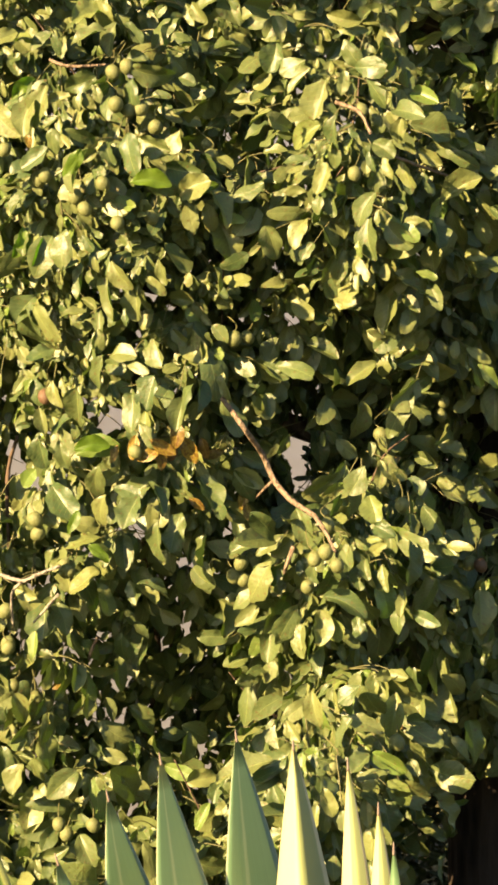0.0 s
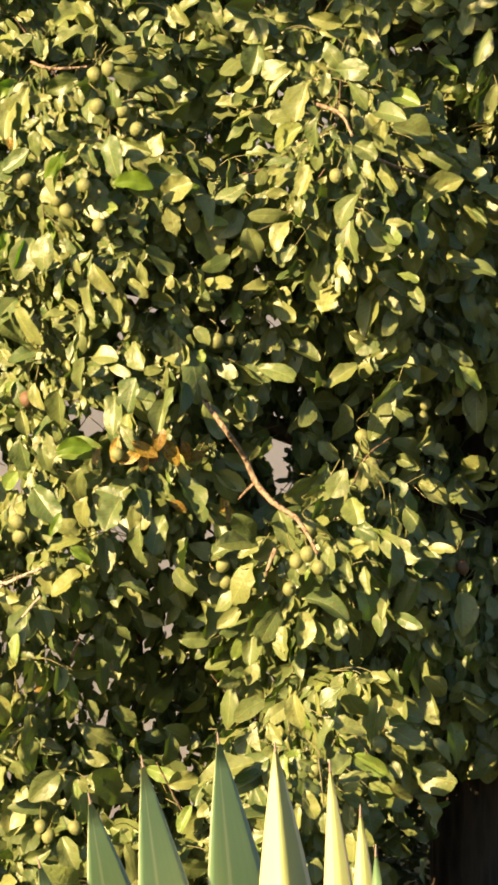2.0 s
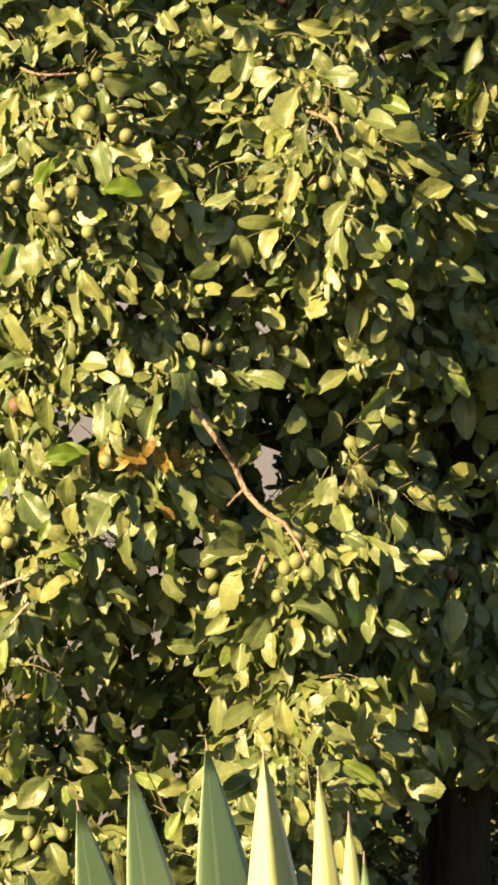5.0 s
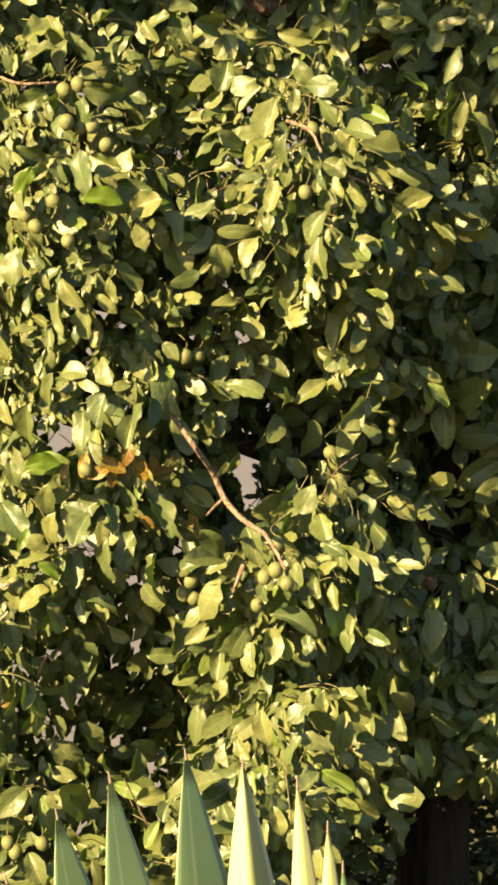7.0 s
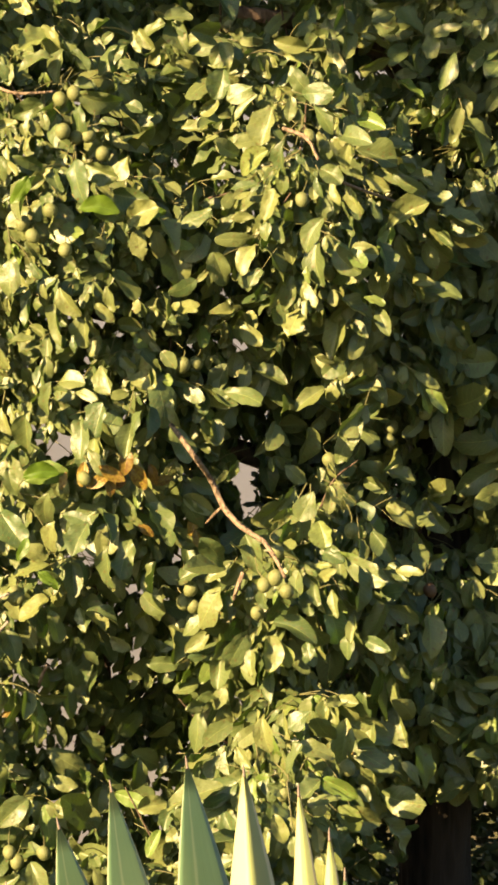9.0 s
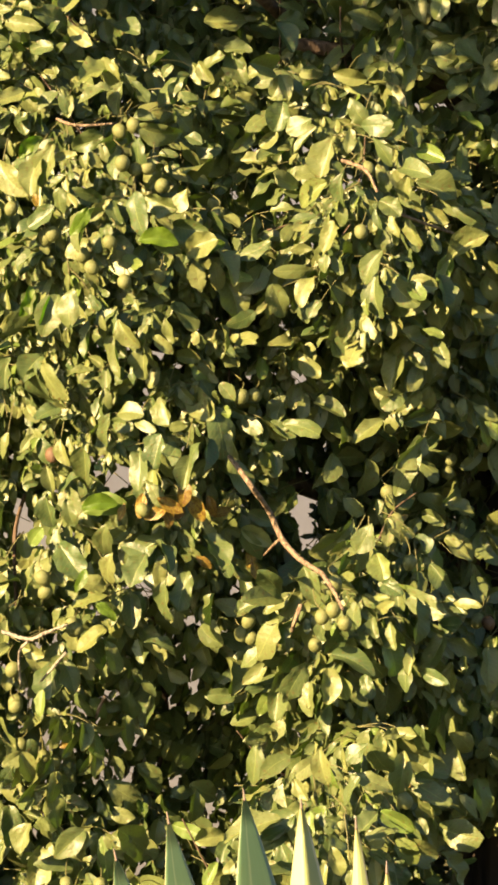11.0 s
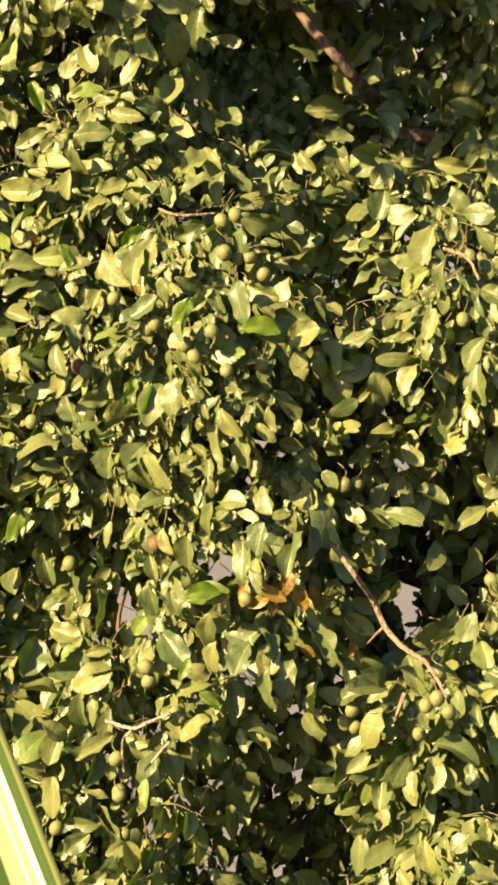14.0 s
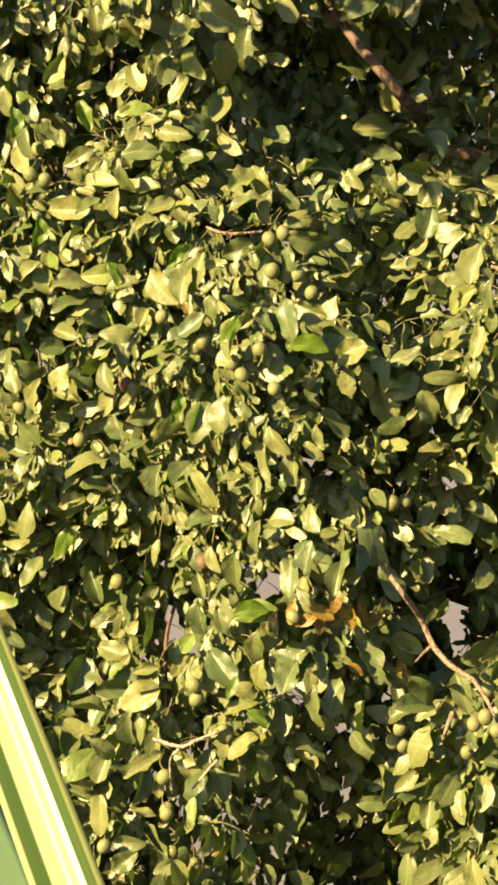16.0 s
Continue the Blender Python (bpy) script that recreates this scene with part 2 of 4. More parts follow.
def foliage_mesh(name, leaves, shapes, material):
    """Many leaves (place, tip, face, length, shape) joined into one mesh."""
    all_pts, all_faces, all_uv, base = [], [], [], 0
    for at, tip, face, length, which in leaves:
        s, t, n = turned(tip, face)
        pts, faces, uvs = shapes[which]
        axes = np.array((s, t, n)) * length
        all_pts.append(pts @ axes + np.array(at))
        all_faces.append(np.array(faces) + base)
        all_uv.append(uvs)
        base += len(pts)
    pts, faces, uvs = np.concatenate(all_pts), np.concatenate(all_faces), np.concatenate(all_uv)
    me = bpy.data.meshes.new(name)
    me.from_pydata(pts.tolist(), [], faces.tolist())
    layer = me.uv_layers.new(name="UVMap")
    index = np.empty(len(me.loops), dtype=np.int32)
    me.loops.foreach_get("vertex_index", index)
    layer.data.foreach_set("uv", uvs[index].astype(np.float32).ravel())
    me.polygons.foreach_set("use_smooth", np.ones(len(me.polygons), dtype=bool))
    me.materials.append(material)
    return me


# ---- ground and wall ----
bm = bmesh.new()
bmesh.ops.create_grid(bm, x_segments=40, y_segments=40, size=600)
ground = part("ground", bm, ground_material(), None)
tagged(ground, "dry grassy soil under the trees", "ground", kind="structure")

bm = bmesh.new()
bmesh.ops.create_cube(bm, size=1.0, matrix=Matrix.Translation((-2.4, 11.9, 2.2)) @ pose(0, 0, 0, 0, 0, 35.5) @ Matrix.Diagonal((9.5, 0.3, 4.4, 1)))
bmesh.ops.bevel(bm, geom=bm.edges[:], offset=0.02, segments=2, affect="EDGES")
wall = part("wall_back", bm, plaster_material(), None)
for p in wall.data.polygons:
    p.use_smooth = False
tagged(wall, "pale plastered garden wall behind the tree", "wall", kind="structure")


# ---- walnut tree ----
# Bulges (negative) and hollows (positive) of the crown's face: x, z, reach, metres away from the lens
HOLLOWS = [
    (-0.78, 1.45, 0.24, -0.10), (-0.30, 0.18, 0.30, -0.08), (0.32, -0.28, 0.24, -0.26), (0.22, -0.88, 0.32, -0.36),
    (0.20, 1.05, 0.25, -0.16), (0.42, 0.80, 0.22, -0.20), (-0.07, 0.55, 0.15, 0.10), (-0.24, -0.78, 0.34, 0.24),
    (0.06, -0.10, 0.20, 0.20), (-0.22, 1.58, 0.34, 0.28), (0.15, 1.62, 0.38, 0.32), (0.65, -0.85, 0.26, 0.06), (-0.62, -0.30, 0.22, -0.10), (-0.52, 0.82, 0.40, -0.13), (0.18, 0.20, 0.22, 0.16), (0.56, 0.02, 0.34, 0.10), (-0.16, -0.70, 0.26, 0.08),
    (-0.38, 0.64, 0.36, -0.13), (-0.86, 1.52, 0.26, 0.20), (0.33, 0.16, 0.26, 0.16), (-0.04, 0.98, 0.20, 0.14), (0.42, -0.55, 0.14, 0.16), (0.42, -0.82, 0.30, -0.11), (0.60, -0.52, 0.24, -0.22), (-0.14, 0.24, 0.18, -0.03), (0.88, 0.65, 0.22, 0.15), (0.80, -0.15, 0.30, 0.15), (0.06, -0.62, 0.20, 0.14), (-0.95, 0.02, 0.26, 0.16), (0.55, 1.08, 0.34, 0.13), (0.20, 0.26, 0.36, 0.05), (-0.06, 1.05, 0.30, 0.12), (0.16, 1.36, 0.36, 0.12),
]
# Openings in the crown: x, z, half width, half height
GAPS = [
    (-0.38, 0.055, 0.048, 0.040), (-0.66, -0.045, 0.030, 0.062), (0.125, 0.038, 0.042, 0.030), (0.126, -0.035, 0.034, 0.032), (0.13, -0.075, 0.022, 0.020),
    (-0.31, -0.235, 0.036, 0.026), (-0.345, -0.205, 0.018, 0.026), (-0.185, -0.345, 0.020, 0.018), (-0.18, -0.52, 0.013, 0.028),
    (-0.25, -0.555, 0.022, 0.024), (-0.215, 0.38, 0.014, 0.022), (0.12, 0.345, 0.013, 0.016), (-0.13, -0.865, 0.012, 0.026),
    (0.165, -0.11, 0.016, 0.014), (-0.60, -0.12, 0.022, 0.014),
]


def face_depth(px, pz):
    """Distance of the crown's outer face from the lens."""
    t = min(1.0, max(0.0, (px - 0.24 - 0.10 * math.sin(3.4 * pz + 0.4)) / 0.55))
    back = t * t * (3 - 2 * t)
    d = FACE + 0.02 + 0.24 * max(0.0, 0.05 - px) + back * (0.54 if pz < 0.45 else 0.54 - 0.26 * min(1.0, (pz - 0.45) / 0.4))
    for x, z, reach, by in HOLLOWS:
        d += (1.7 if by > 0 else 1.2) * by * math.exp(-((px - x) ** 2 + (pz - z) ** 2) / (2 * (0.6 * reach) ** 2))
    return d


# Pockets where no shoot stands in front and the shaded inside of the crown shows: x, z, half width, half height
POCKETS = [
    (0.486, 1.166, 0.096, 0.048), (0.67, 0.91, 0.08, 0.045), (-0.238, 0.362, 0.061, 0.045), (0.022, 1.118, 0.042, 0.035), (-0.154, 0.502, 0.048, 0.038), (-0.306, -0.546, 0.072, 0.056), (-0.178, -0.73, 0.058, 0.058), (0.066, -0.538, 0.038, 0.042), (0.422, -0.562, 0.064, 0.054), (0.486, -0.65, 0.048, 0.042), (0.598, 0.358, 0.064, 0.064),
    (0.558, -0.138, 0.058, 0.058), (0.674, 0.022, 0.058, 0.08), (-0.466, 0.294, 0.038, 0.032), (-0.677, 0.222, 0.042, 0.042), (-0.966, 0.098, 0.064, 0.048), (-0.694, 1.474, 0.096, 0.048), (-0.802, 0.15, 0.042, 0.048), (-0.002, -0.01, 0.054, 0.054), (-0.498, -0.858, 0.064, 0.054), (0.27, 0.102, 0.048, 0.038), (0.19, 0.422, 0.035, 0.035),
]


def in_pocket(px, pz):
    return any(((px - x) / w) ** 2 + ((pz - z) / h) ** 2 < 1 for x, z, w, h in POCKETS)


def in_gap(px, pz, grow=0.0):
    return any(((px - x) / (w + grow)) ** 2 + ((pz - z) / (h + grow)) ** 2 < 1 for x, z, w, h in GAPS)


TREE_AT = Vector((0.74, 9.75, 0.0))
tree = thing("walnut_tree", TREE_AT, "walnut tree with green nuts and broad sunlit leaves before the wall", "tree")
rng = random.Random(7)

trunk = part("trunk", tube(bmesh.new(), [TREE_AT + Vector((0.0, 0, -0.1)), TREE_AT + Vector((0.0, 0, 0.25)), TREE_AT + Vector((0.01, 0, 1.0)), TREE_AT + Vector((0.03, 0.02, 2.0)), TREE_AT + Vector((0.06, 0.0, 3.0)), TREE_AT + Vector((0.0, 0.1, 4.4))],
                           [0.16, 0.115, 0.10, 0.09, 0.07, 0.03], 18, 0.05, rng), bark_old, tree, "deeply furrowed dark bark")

# Limbs: points x, z on the face and distance; radii
BOUGHS = [
    # First limb is out of view, there to carry the added shading bough
    ([(0.78, 1.75, 9.7), (0.20, 2.25, 9.0), (-0.40, 2.45, 8.4), (-0.95, 2.55, 8.0)], [0.045, 0.035, 0.022, 0.010]),
    ([(0.72, 0.95, 9.75), (0.56, 1.16, 9.5), (0.40, 1.24, 9.35), (0.10, 1.30, 9.3)], [0.055, 0.045, 0.035, 0.016]),
    ([(0.86, 0.93, 9.75), (0.76, 0.92, 9.6), (0.66, 0.95, 9.5), (0.48, 0.93, 9.4)], [0.035, 0.03, 0.026, 0.015]),
    ([(0.70, -0.30, 9.8), (0.45, -0.02, 9.6), (0.18, 0.03, 9.5), (-0.15, 0.16, 9.4), (-0.55, 0.30, 9.3)], [0.05, 0.04, 0.034, 0.026, 0.012]),
    ([(0.72, 0.10, 9.85), (0.40, 0.35, 9.7), (-0.10, 0.42, 9.5), (-0.50, 0.50, 9.3), (-1.0, 0.72, 9.2)], [0.045, 0.04, 0.03, 0.022, 0.01]),
    ([(-0.22, 1.72, 9.3), (-0.118, 1.590, 9.2), (-0.05, 1.51, 9.15), (0.01, 1.437, 9.2), (0.10, 1.36, 9.4)], [0.012, 0.015, 0.017, 0.019, 0.022]),
    ([(0.72, -0.7, 9.8), (0.48, -0.80, 9.8), (0.30, -0.76, 9.75), (0.20, -0.74, 9.7)], [0.035, 0.022, 0.014, 0.008]),
]
for line, radii in BOUGHS:
    part("limb", tube(bmesh.new(), [place_on(*p) for p in line], radii, 12, 0.07, rng), bark_limb, tree)

# Branches that show between the leaves
BRANCHES = [
    ([(-0.075, 0.125, 8.80), (-0.018, 0.046, 8.56), (0.038, -0.034, 8.54), (0.070, -0.106, 8.54), (0.118, -0.162, 8.56), (0.185, -0.206, 8.60)], [0.007, 0.008, 0.0085, 0.0085, 0.0078, 0.0065], bark_young),
    ([(0.185, -0.206, 8.60), (0.215, -0.25, 8.64), (0.245, -0.31, 8.62)], [0.007, 0.006, 0.004], bark_young),
    ([(0.070, -0.106, 8.54), (0.045, -0.130, 8.58), (0.022, -0.155, 8.72)], [0.005, 0.004, 0.003], bark_young),
    ([(0.126, -0.295, 8.68), (0.108, -0.345, 8.68), (0.100, -0.370, 8.70)], [0.006, 0.006, 0.005], bark_young),
    ([(-0.72, -0.370, 8.75), (-0.645, -0.392, 8.72), (-0.60, -0.375, 8.70), (-0.535, -0.350, 8.68)], [0.006, 0.0055, 0.005, 0.0045], bark_grey),
    ([(-0.640, -0.392, 8.72), (-0.672, -0.43, 8.72), (-0.668, -0.52, 8.72)], [0.0045, 0.004, 0.003], bark_grey),
    ([(-0.54, -0.43, 8.70), (-0.575, -0.47, 8.70), (-0.61, -0.51, 8.72)], [0.0045, 0.004, 0.003], bark_grey),
    ([(-0.430, -0.555, 8.72), (-0.445, -0.585, 8.72), (-0.455, -0.615, 8.74)], [0.005, 0.005, 0.004], bark_young),
    ([(-0.565, 1.085, 8.72), (-0.505, 1.066, 8.70), (-0.395, 1.072, 8.70)], [0.004, 0.0045, 0.003], bark_young),
    ([(0.245, 0.965, 8.72), (0.30, 0.945, 8.70), (0.325, 0.92, 8.70), (0.345, 0.875, 8.72)], [0.0055, 0.0055, 0.005, 0.004], bark_young),
    ([(0.410, 0.812, 8.72), (0.48, 0.785, 8.74), (0.575, 0.752, 8.80)], [0.0045, 0.0045, 0.004], bark_young),
    ([(0.665, 0.275, 9.30), (0.69, 0.255, 9.28), (0.72, 0.230, 9.3)], [0.007, 0.008, 0.007], bark_young),
    ([(-0.83, 1.60, 8.9), (-0.838, 1.50, 8.88), (-0.832, 1.32, 8.86)], [0.005, 0.004, 0.003], bark_old),
    ([(-0.655, 0.02, 9.1), (-0.685, -0.10, 9.1), (-0.68, -0.30, 9.1)], [0.006, 0.006, 0.005], bark_limb),
    ([(-0.30, -0.28, 9.2), (-0.285, -0.42, 9.15), (-0.255, -0.62, 9.15), (-0.30, -0.85, 9.2)], [0.007, 0.008, 0.008, 0.007], bark_limb),
    ([(-0.16, -0.42, 9.2), (-0.21, -0.52, 9.15), (-0.235, -0.66, 9.15)], [0.006, 0.006, 0.005], bark_limb),
]
taken = []
for line, radii, bark in BRANCHES:
    for (x0, z0, _), (x1, z1, _) in zip(line, line[1:]):
        taken += [(x0 + (x1 - x0) * f / 4, z0 + (z1 - z0) * f / 4, 0.030) for f in range(5)]
    part("branch", tube(bmesh.new(), [place_on(px, pz, face_depth(px, pz) + y - 8.93) for px, pz, y in line], radii, 8, 0.10, rng), bark, tree)

SHAPES = [leaf_shape(rng, width=rng.uniform(0.44, 0.68)) for _ in range(36)]
SIMPLE = [leaf_shape(rng, 4, 0.60, (-1.0, 0.0, 1.0)) for _ in range(12)]
FINE = (-1.0, -0.75, -0.42, -0.05, 0.05, 0.42, 0.75, 1.0)
SINGLE = [leaf_mesh(leaf_shape(rng, 16, rng.uniform(0.50, 0.70), FINE), "leaf", leaf_single) for _ in range(30)]

# Leaves of the crown's face, set one by one: x, z of the middle, length (minus: turned from the light), way of the tip in degrees
LEAVES_UPPER_LEFT = [
    (-0.459, 1.209, 0.084, -160), (-0.394, 1.224, 0.069, -80), (-0.451, 1.163, 0.091, -170), (-0.227, 1.182, 0.099, -145), (-0.147, 1.22, 0.065, -60),
    (-0.044, 1.228, 0.095, -70), (-0.272, 1.052, -0.114, -10), (-0.478, 1.018, 0.084, -160), (-0.634, 1.003, 0.069, -135), (-0.596, 0.957, 0.114, -110),
    (-0.337, 0.988, 0.084, -100), (-0.2, 0.976, 0.084, -70), (-0.135, 0.999, 0.076, -15), (-0.497, 0.782, 0.122, -130), (-0.253, 0.736, 0.099, -20),
    (-0.272, 0.843, 0.091, -30), (-0.215, 0.851, 0.069, -120), (-0.611, 0.805, 0.091, -145), (-0.341, 0.82, 0.114, -85), (-0.558, 0.851, 0.069, -90),
    (-0.002, 0.972, 0.084, 10), (-0.006, 0.767, -0.091, -95), (-0.078, 0.683, -0.107, -40), (-0.154, 0.721, -0.091, 20),
]
LEAVES_UPPER_RIGHT = [
    (0.064, 1.091, 0.084, -110), (0.121, 1.068, 0.076, -160), (0.14, 1.022, 0.091, -130), (0.288, 1.11, 0.076, -60), (0.349, 0.995, 0.084, -70),
    (0.197, 0.972, 0.107, -110), (0.239, 0.881, 0.084, -100), (0.163, 0.873, 0.099, -145), (0.429, 0.889, 0.069, -100), (0.513, 0.881, -0.114, -20),
    (0.38, 0.828, 0.069, -40), (0.205, 0.748, 0.084, -110), (0.33, 0.668, 0.091, -125), (0.612, 1.075, -0.091, -40), (0.586, 0.972, -0.076, -90),
    (0.509, 1.14, -0.084, 15), (0.669, 1.205, 0.084, -110), (0.711, 1.14, 0.099, -120), (0.605, 0.851, 0.047, -30), (0.673, 0.824, 0.076, -20),
    (0.688, 0.752, -0.099, -30), (0.536, 0.652, 0.084, -110), (0.277, 1.205, 0.084, 170), (0.041, 0.98, 0.076, -170),
]
LEAVES_MIDDLE_LEFT = [
    (-0.585, 0.334, 0.145, -65), (-0.634, 0.376, 0.091, -125), (-0.394, 0.406, 0.114, -80), (-0.478, 0.46, 0.107, -100), (-0.322, 0.391, 0.084, -90),
    (-0.246, 0.482, 0.069, -75), (-0.204, 0.528, -0.107, -50), (-0.261, 0.254, 0.084, -75), (-0.589, 0.536, 0.107, -120), (-0.634, 0.574, 0.076, -110),
    (-0.497, 0.094, 0.13, -100), (-0.337, 0.086, 0.099, -95), (-0.192, 0.124, 0.099, -130), (-0.2, 0.086, 0.091, -110), (-0.284, 0.14, 0.091, -110),
    (-0.131, 0.14, -0.091, -70), (-0.048, 0.071, -0.107, -60), (-0.07, 0.162, 0.076, -90), (-0.55, 0.14, 0.069, -80), (-0.589, 0.063, 0.069, -80),
    (-0.07, 0.574, -0.114, -70), (-0.368, 0.475, 0.084, -60), (-0.429, 0.201, 0.091, -110), (-0.528, 0.559, 0.091, -100),
]
LEAVES_MIDDLE_RIGHT = [
    (0.064, 0.566, 0.091, -70), (0.14, 0.604, 0.084, -130), (0.224, 0.581, -0.114, -60), (0.338, 0.589, 0.114, -95), (0.532, 0.597, -0.091, -75),
    (0.46, 0.551, 0.061, -110), (0.513, 0.536, 0.091, -85), (0.46, 0.448, -0.107, -30), (0.384, 0.376, 0.145, -105), (0.277, 0.3, -0.114, -100),
    (0.197, 0.463, 0.05, -160), (0.254, 0.471, 0.053, -60), (0.071, 0.258, 0.076, -110), (0.075, 0.151, -0.091, -120), (0.14, 0.117, -0.099, -60),
    (0.464, 0.235, -0.091, 20), (0.475, 0.17, -0.091, -145), (0.315, 0.063, -0.099, -90), (0.418, 0.048, -0.076, -100), (0.479, 0.098, -0.084, -20),
    (0.262, 0.124, -0.091, 10), (0.677, 0.559, -0.091, -80), (0.685, 0.399, -0.084, -60), (0.368, 0.178, -0.084, -30),
]
LEAVES_LOWER_LEFT = [
    (-0.589, -0.03, 0.084, -80), (-0.524, -0.03, 0.069, -70), (-0.44, -0.019, 0.107, 15), (-0.432, -0.114, 0.091, -100), (-0.337, -0.194, 0.099, -120),
    (-0.421, -0.19, 0.084, -110), (-0.528, -0.168, 0.122, -55), (-0.261, -0.282, 0.107, -95), (-0.211, -0.251, 0.107, -110), (-0.253, -0.145, -0.091, -40),
    (-0.116, -0.145, -0.114, -60), (-0.135, -0.305, 0.084, -110), (-0.528, -0.495, -0.084, -60), (-0.585, -0.51, 0.107, -95), (-0.33, -0.427, 0.069, -75),
    (-0.269, -0.415, -0.091, -20), (-0.421, -0.305, 0.069, -30), (-0.566, -0.335, 0.069, -120), (-0.406, -0.442, -0.091, -70), (-0.07, -0.495, -0.099, -70),
    (-0.025, -0.305, 0.069, 20), (-0.36, -0.579, 0.076, -90), (-0.497, -0.579, 0.084, -60), (-0.634, -0.427, 0.076, -20),
]
LEAVES_LOWER_RIGHT = [
    (0.304, -0.107, 0.084, -120), (0.349, -0.19, 0.076, -80), (0.574, -0.03, -0.084, -20), (0.574, -0.13, -0.091, -30), (0.513, -0.221, 0.091, -65),
    (0.384, -0.251, 0.061, -30), (0.468, -0.335, -0.145, -75), (0.498, -0.434, 0.107, -125), (0.384, -0.442, -0.114, -70), (0.311, -0.526, 0.069, -80),
    (0.239, -0.526, 0.076, -75), (0.201, -0.526, -0.091, -90), (0.269, -0.457, -0.114, -20), (0.548, -0.503, 0.084, -95), (0.589, -0.465, 0.053, -80),
    (0.666, -0.472, -0.122, -75), (0.056, -0.358, -0.091, -160), (0.186, -0.366, 0.061, -90), (0.338, -0.48, 0.076, -65), (0.681, -0.594, 0.084, -120),
    (0.151, -0.236, 0.099, -70), (0.673, -0.267, -0.084, -140), (0.498, -0.053, 0.069, -30),
]
LEAVES_LOW_LEFT = [
    (-0.192, -0.719, -0.091, -135), (-0.474, -0.741, -0.076, -110), (-0.444, -0.734, -0.076, -70), (-0.36, -0.65, -0.091, -75), (-0.299, -0.78, -0.099, -40),
    (-0.147, -0.818, -0.091, -20), (-0.017, -0.734, 0.114, -105), (-0.573, -0.863, -0.114, -75), (-0.528, -0.962, 0.099, -145), (-0.604, -0.932, 0.076, -80),
    (-0.497, -0.97, 0.084, -125), (-0.322, -0.909, -0.084, -85), (-0.131, -0.955, 0.084, 10), (-0.17, -0.863, -0.084, -85), (-0.086, -0.985, 0.069, -120),
    (-0.459, -1.153, 0.091, -60), (-0.55, -1.161, 0.076, -160), (-0.276, -1.176, -0.091, -60), (-0.109, -1.199, 0.091, -20), (-0.375, -0.818, -0.114, -25),
    (-0.657, -0.955, 0.084, -110), (-0.429, -0.871, 0.069, -60),
]
LEAVES_LOW_RIGHT = [
    (0.38, -0.665, 0.05, 10), (0.281, -0.711, 0.072, -145), (0.346, -0.738, 0.099, -65), (0.407, -0.772, 0.114, -100), (0.262, -0.821, 0.084, -125),
    (0.121, -0.818, 0.065, -60), (0.186, -0.753, 0.084, -80), (0.399, -0.909, 0.099, -30), (0.49, -0.886, 0.091, -80), (0.216, -0.909, 0.046, -30),
    (0.231, -0.978, -0.084, -60), (0.22, -1.069, 0.061, -110), (0.551, -1.05, -0.122, -60), (0.391, -1.054, -0.091, -70), (0.551, -0.844, -0.091, -20),
    (0.635, -0.848, -0.137, -80), (0.094, -0.886, 0.084, -150), (0.315, -0.909, 0.069, -140), (0.582, -0.688, 0.091, -40), (0.452, -0.993, -0.107, -10),
    (0.079, -1.008, 0.084, -70), (0.041, -0.841, 0.084, -110), (0.201, -0.985, 0.076, -60),
]
LEAVES_FAR_UPPER_LEFT = [
    (-0.823, 1.622, 0.084, -130), (-0.701, 1.58, 0.099, -105), (-0.595, 1.565, 0.107, -85), (-0.511, 1.561, -0.145, -75), (-0.648, 1.485, 0.084, -125),
    (-0.953, 1.584, -0.076, -60), (-0.983, 1.348, 0.053, -80), (-1.136, 1.455, 0.084, -80), (-1.086, 1.34, 0.084, -100), (-0.755, 1.302, 0.091, 5),
    (-0.8, 1.226, 0.084, -70), (-0.945, 1.249, 0.069, -100), (-0.915, 1.394, 0.091, -60), (-1.113, 1.378, 0.091, -110), (-0.625, 1.653, 0.084, -170),
    (-0.907, 1.15, 0.084, -145), (-0.831, 1.165, 0.076, -110), (-0.701, 1.15, 0.084, -160),
]
LEAVES_TOP_RIGHT = [
    (-0.274, 1.256, 0.069, -145), (-0.243, 1.173, 0.099, -145), (-0.167, 1.211, 0.069, -70), (-0.06, 1.226, 0.091, -75), (-0.125, 1.249, 0.076, -160),
    (-0.087, 1.371, -0.145, 10), (0.081, 1.317, -0.099, -60), (0.107, 1.352, -0.091, -15), (0.183, 1.409, -0.099, -60), (0.035, 1.538, -0.114, -110),
    (-0.049, 1.279, -0.076, 0), (0.035, 1.477, -0.091, -120), (-0.422, 1.211, 0.091, -80), (-0.392, 1.15, 0.084, -110), (0.081, 1.584, -0.076, -80),
    (0.218, 1.622, -0.099, 60), (-0.156, 1.424, -0.076, -60), (-0.026, 1.135, 0.076, -40),
]
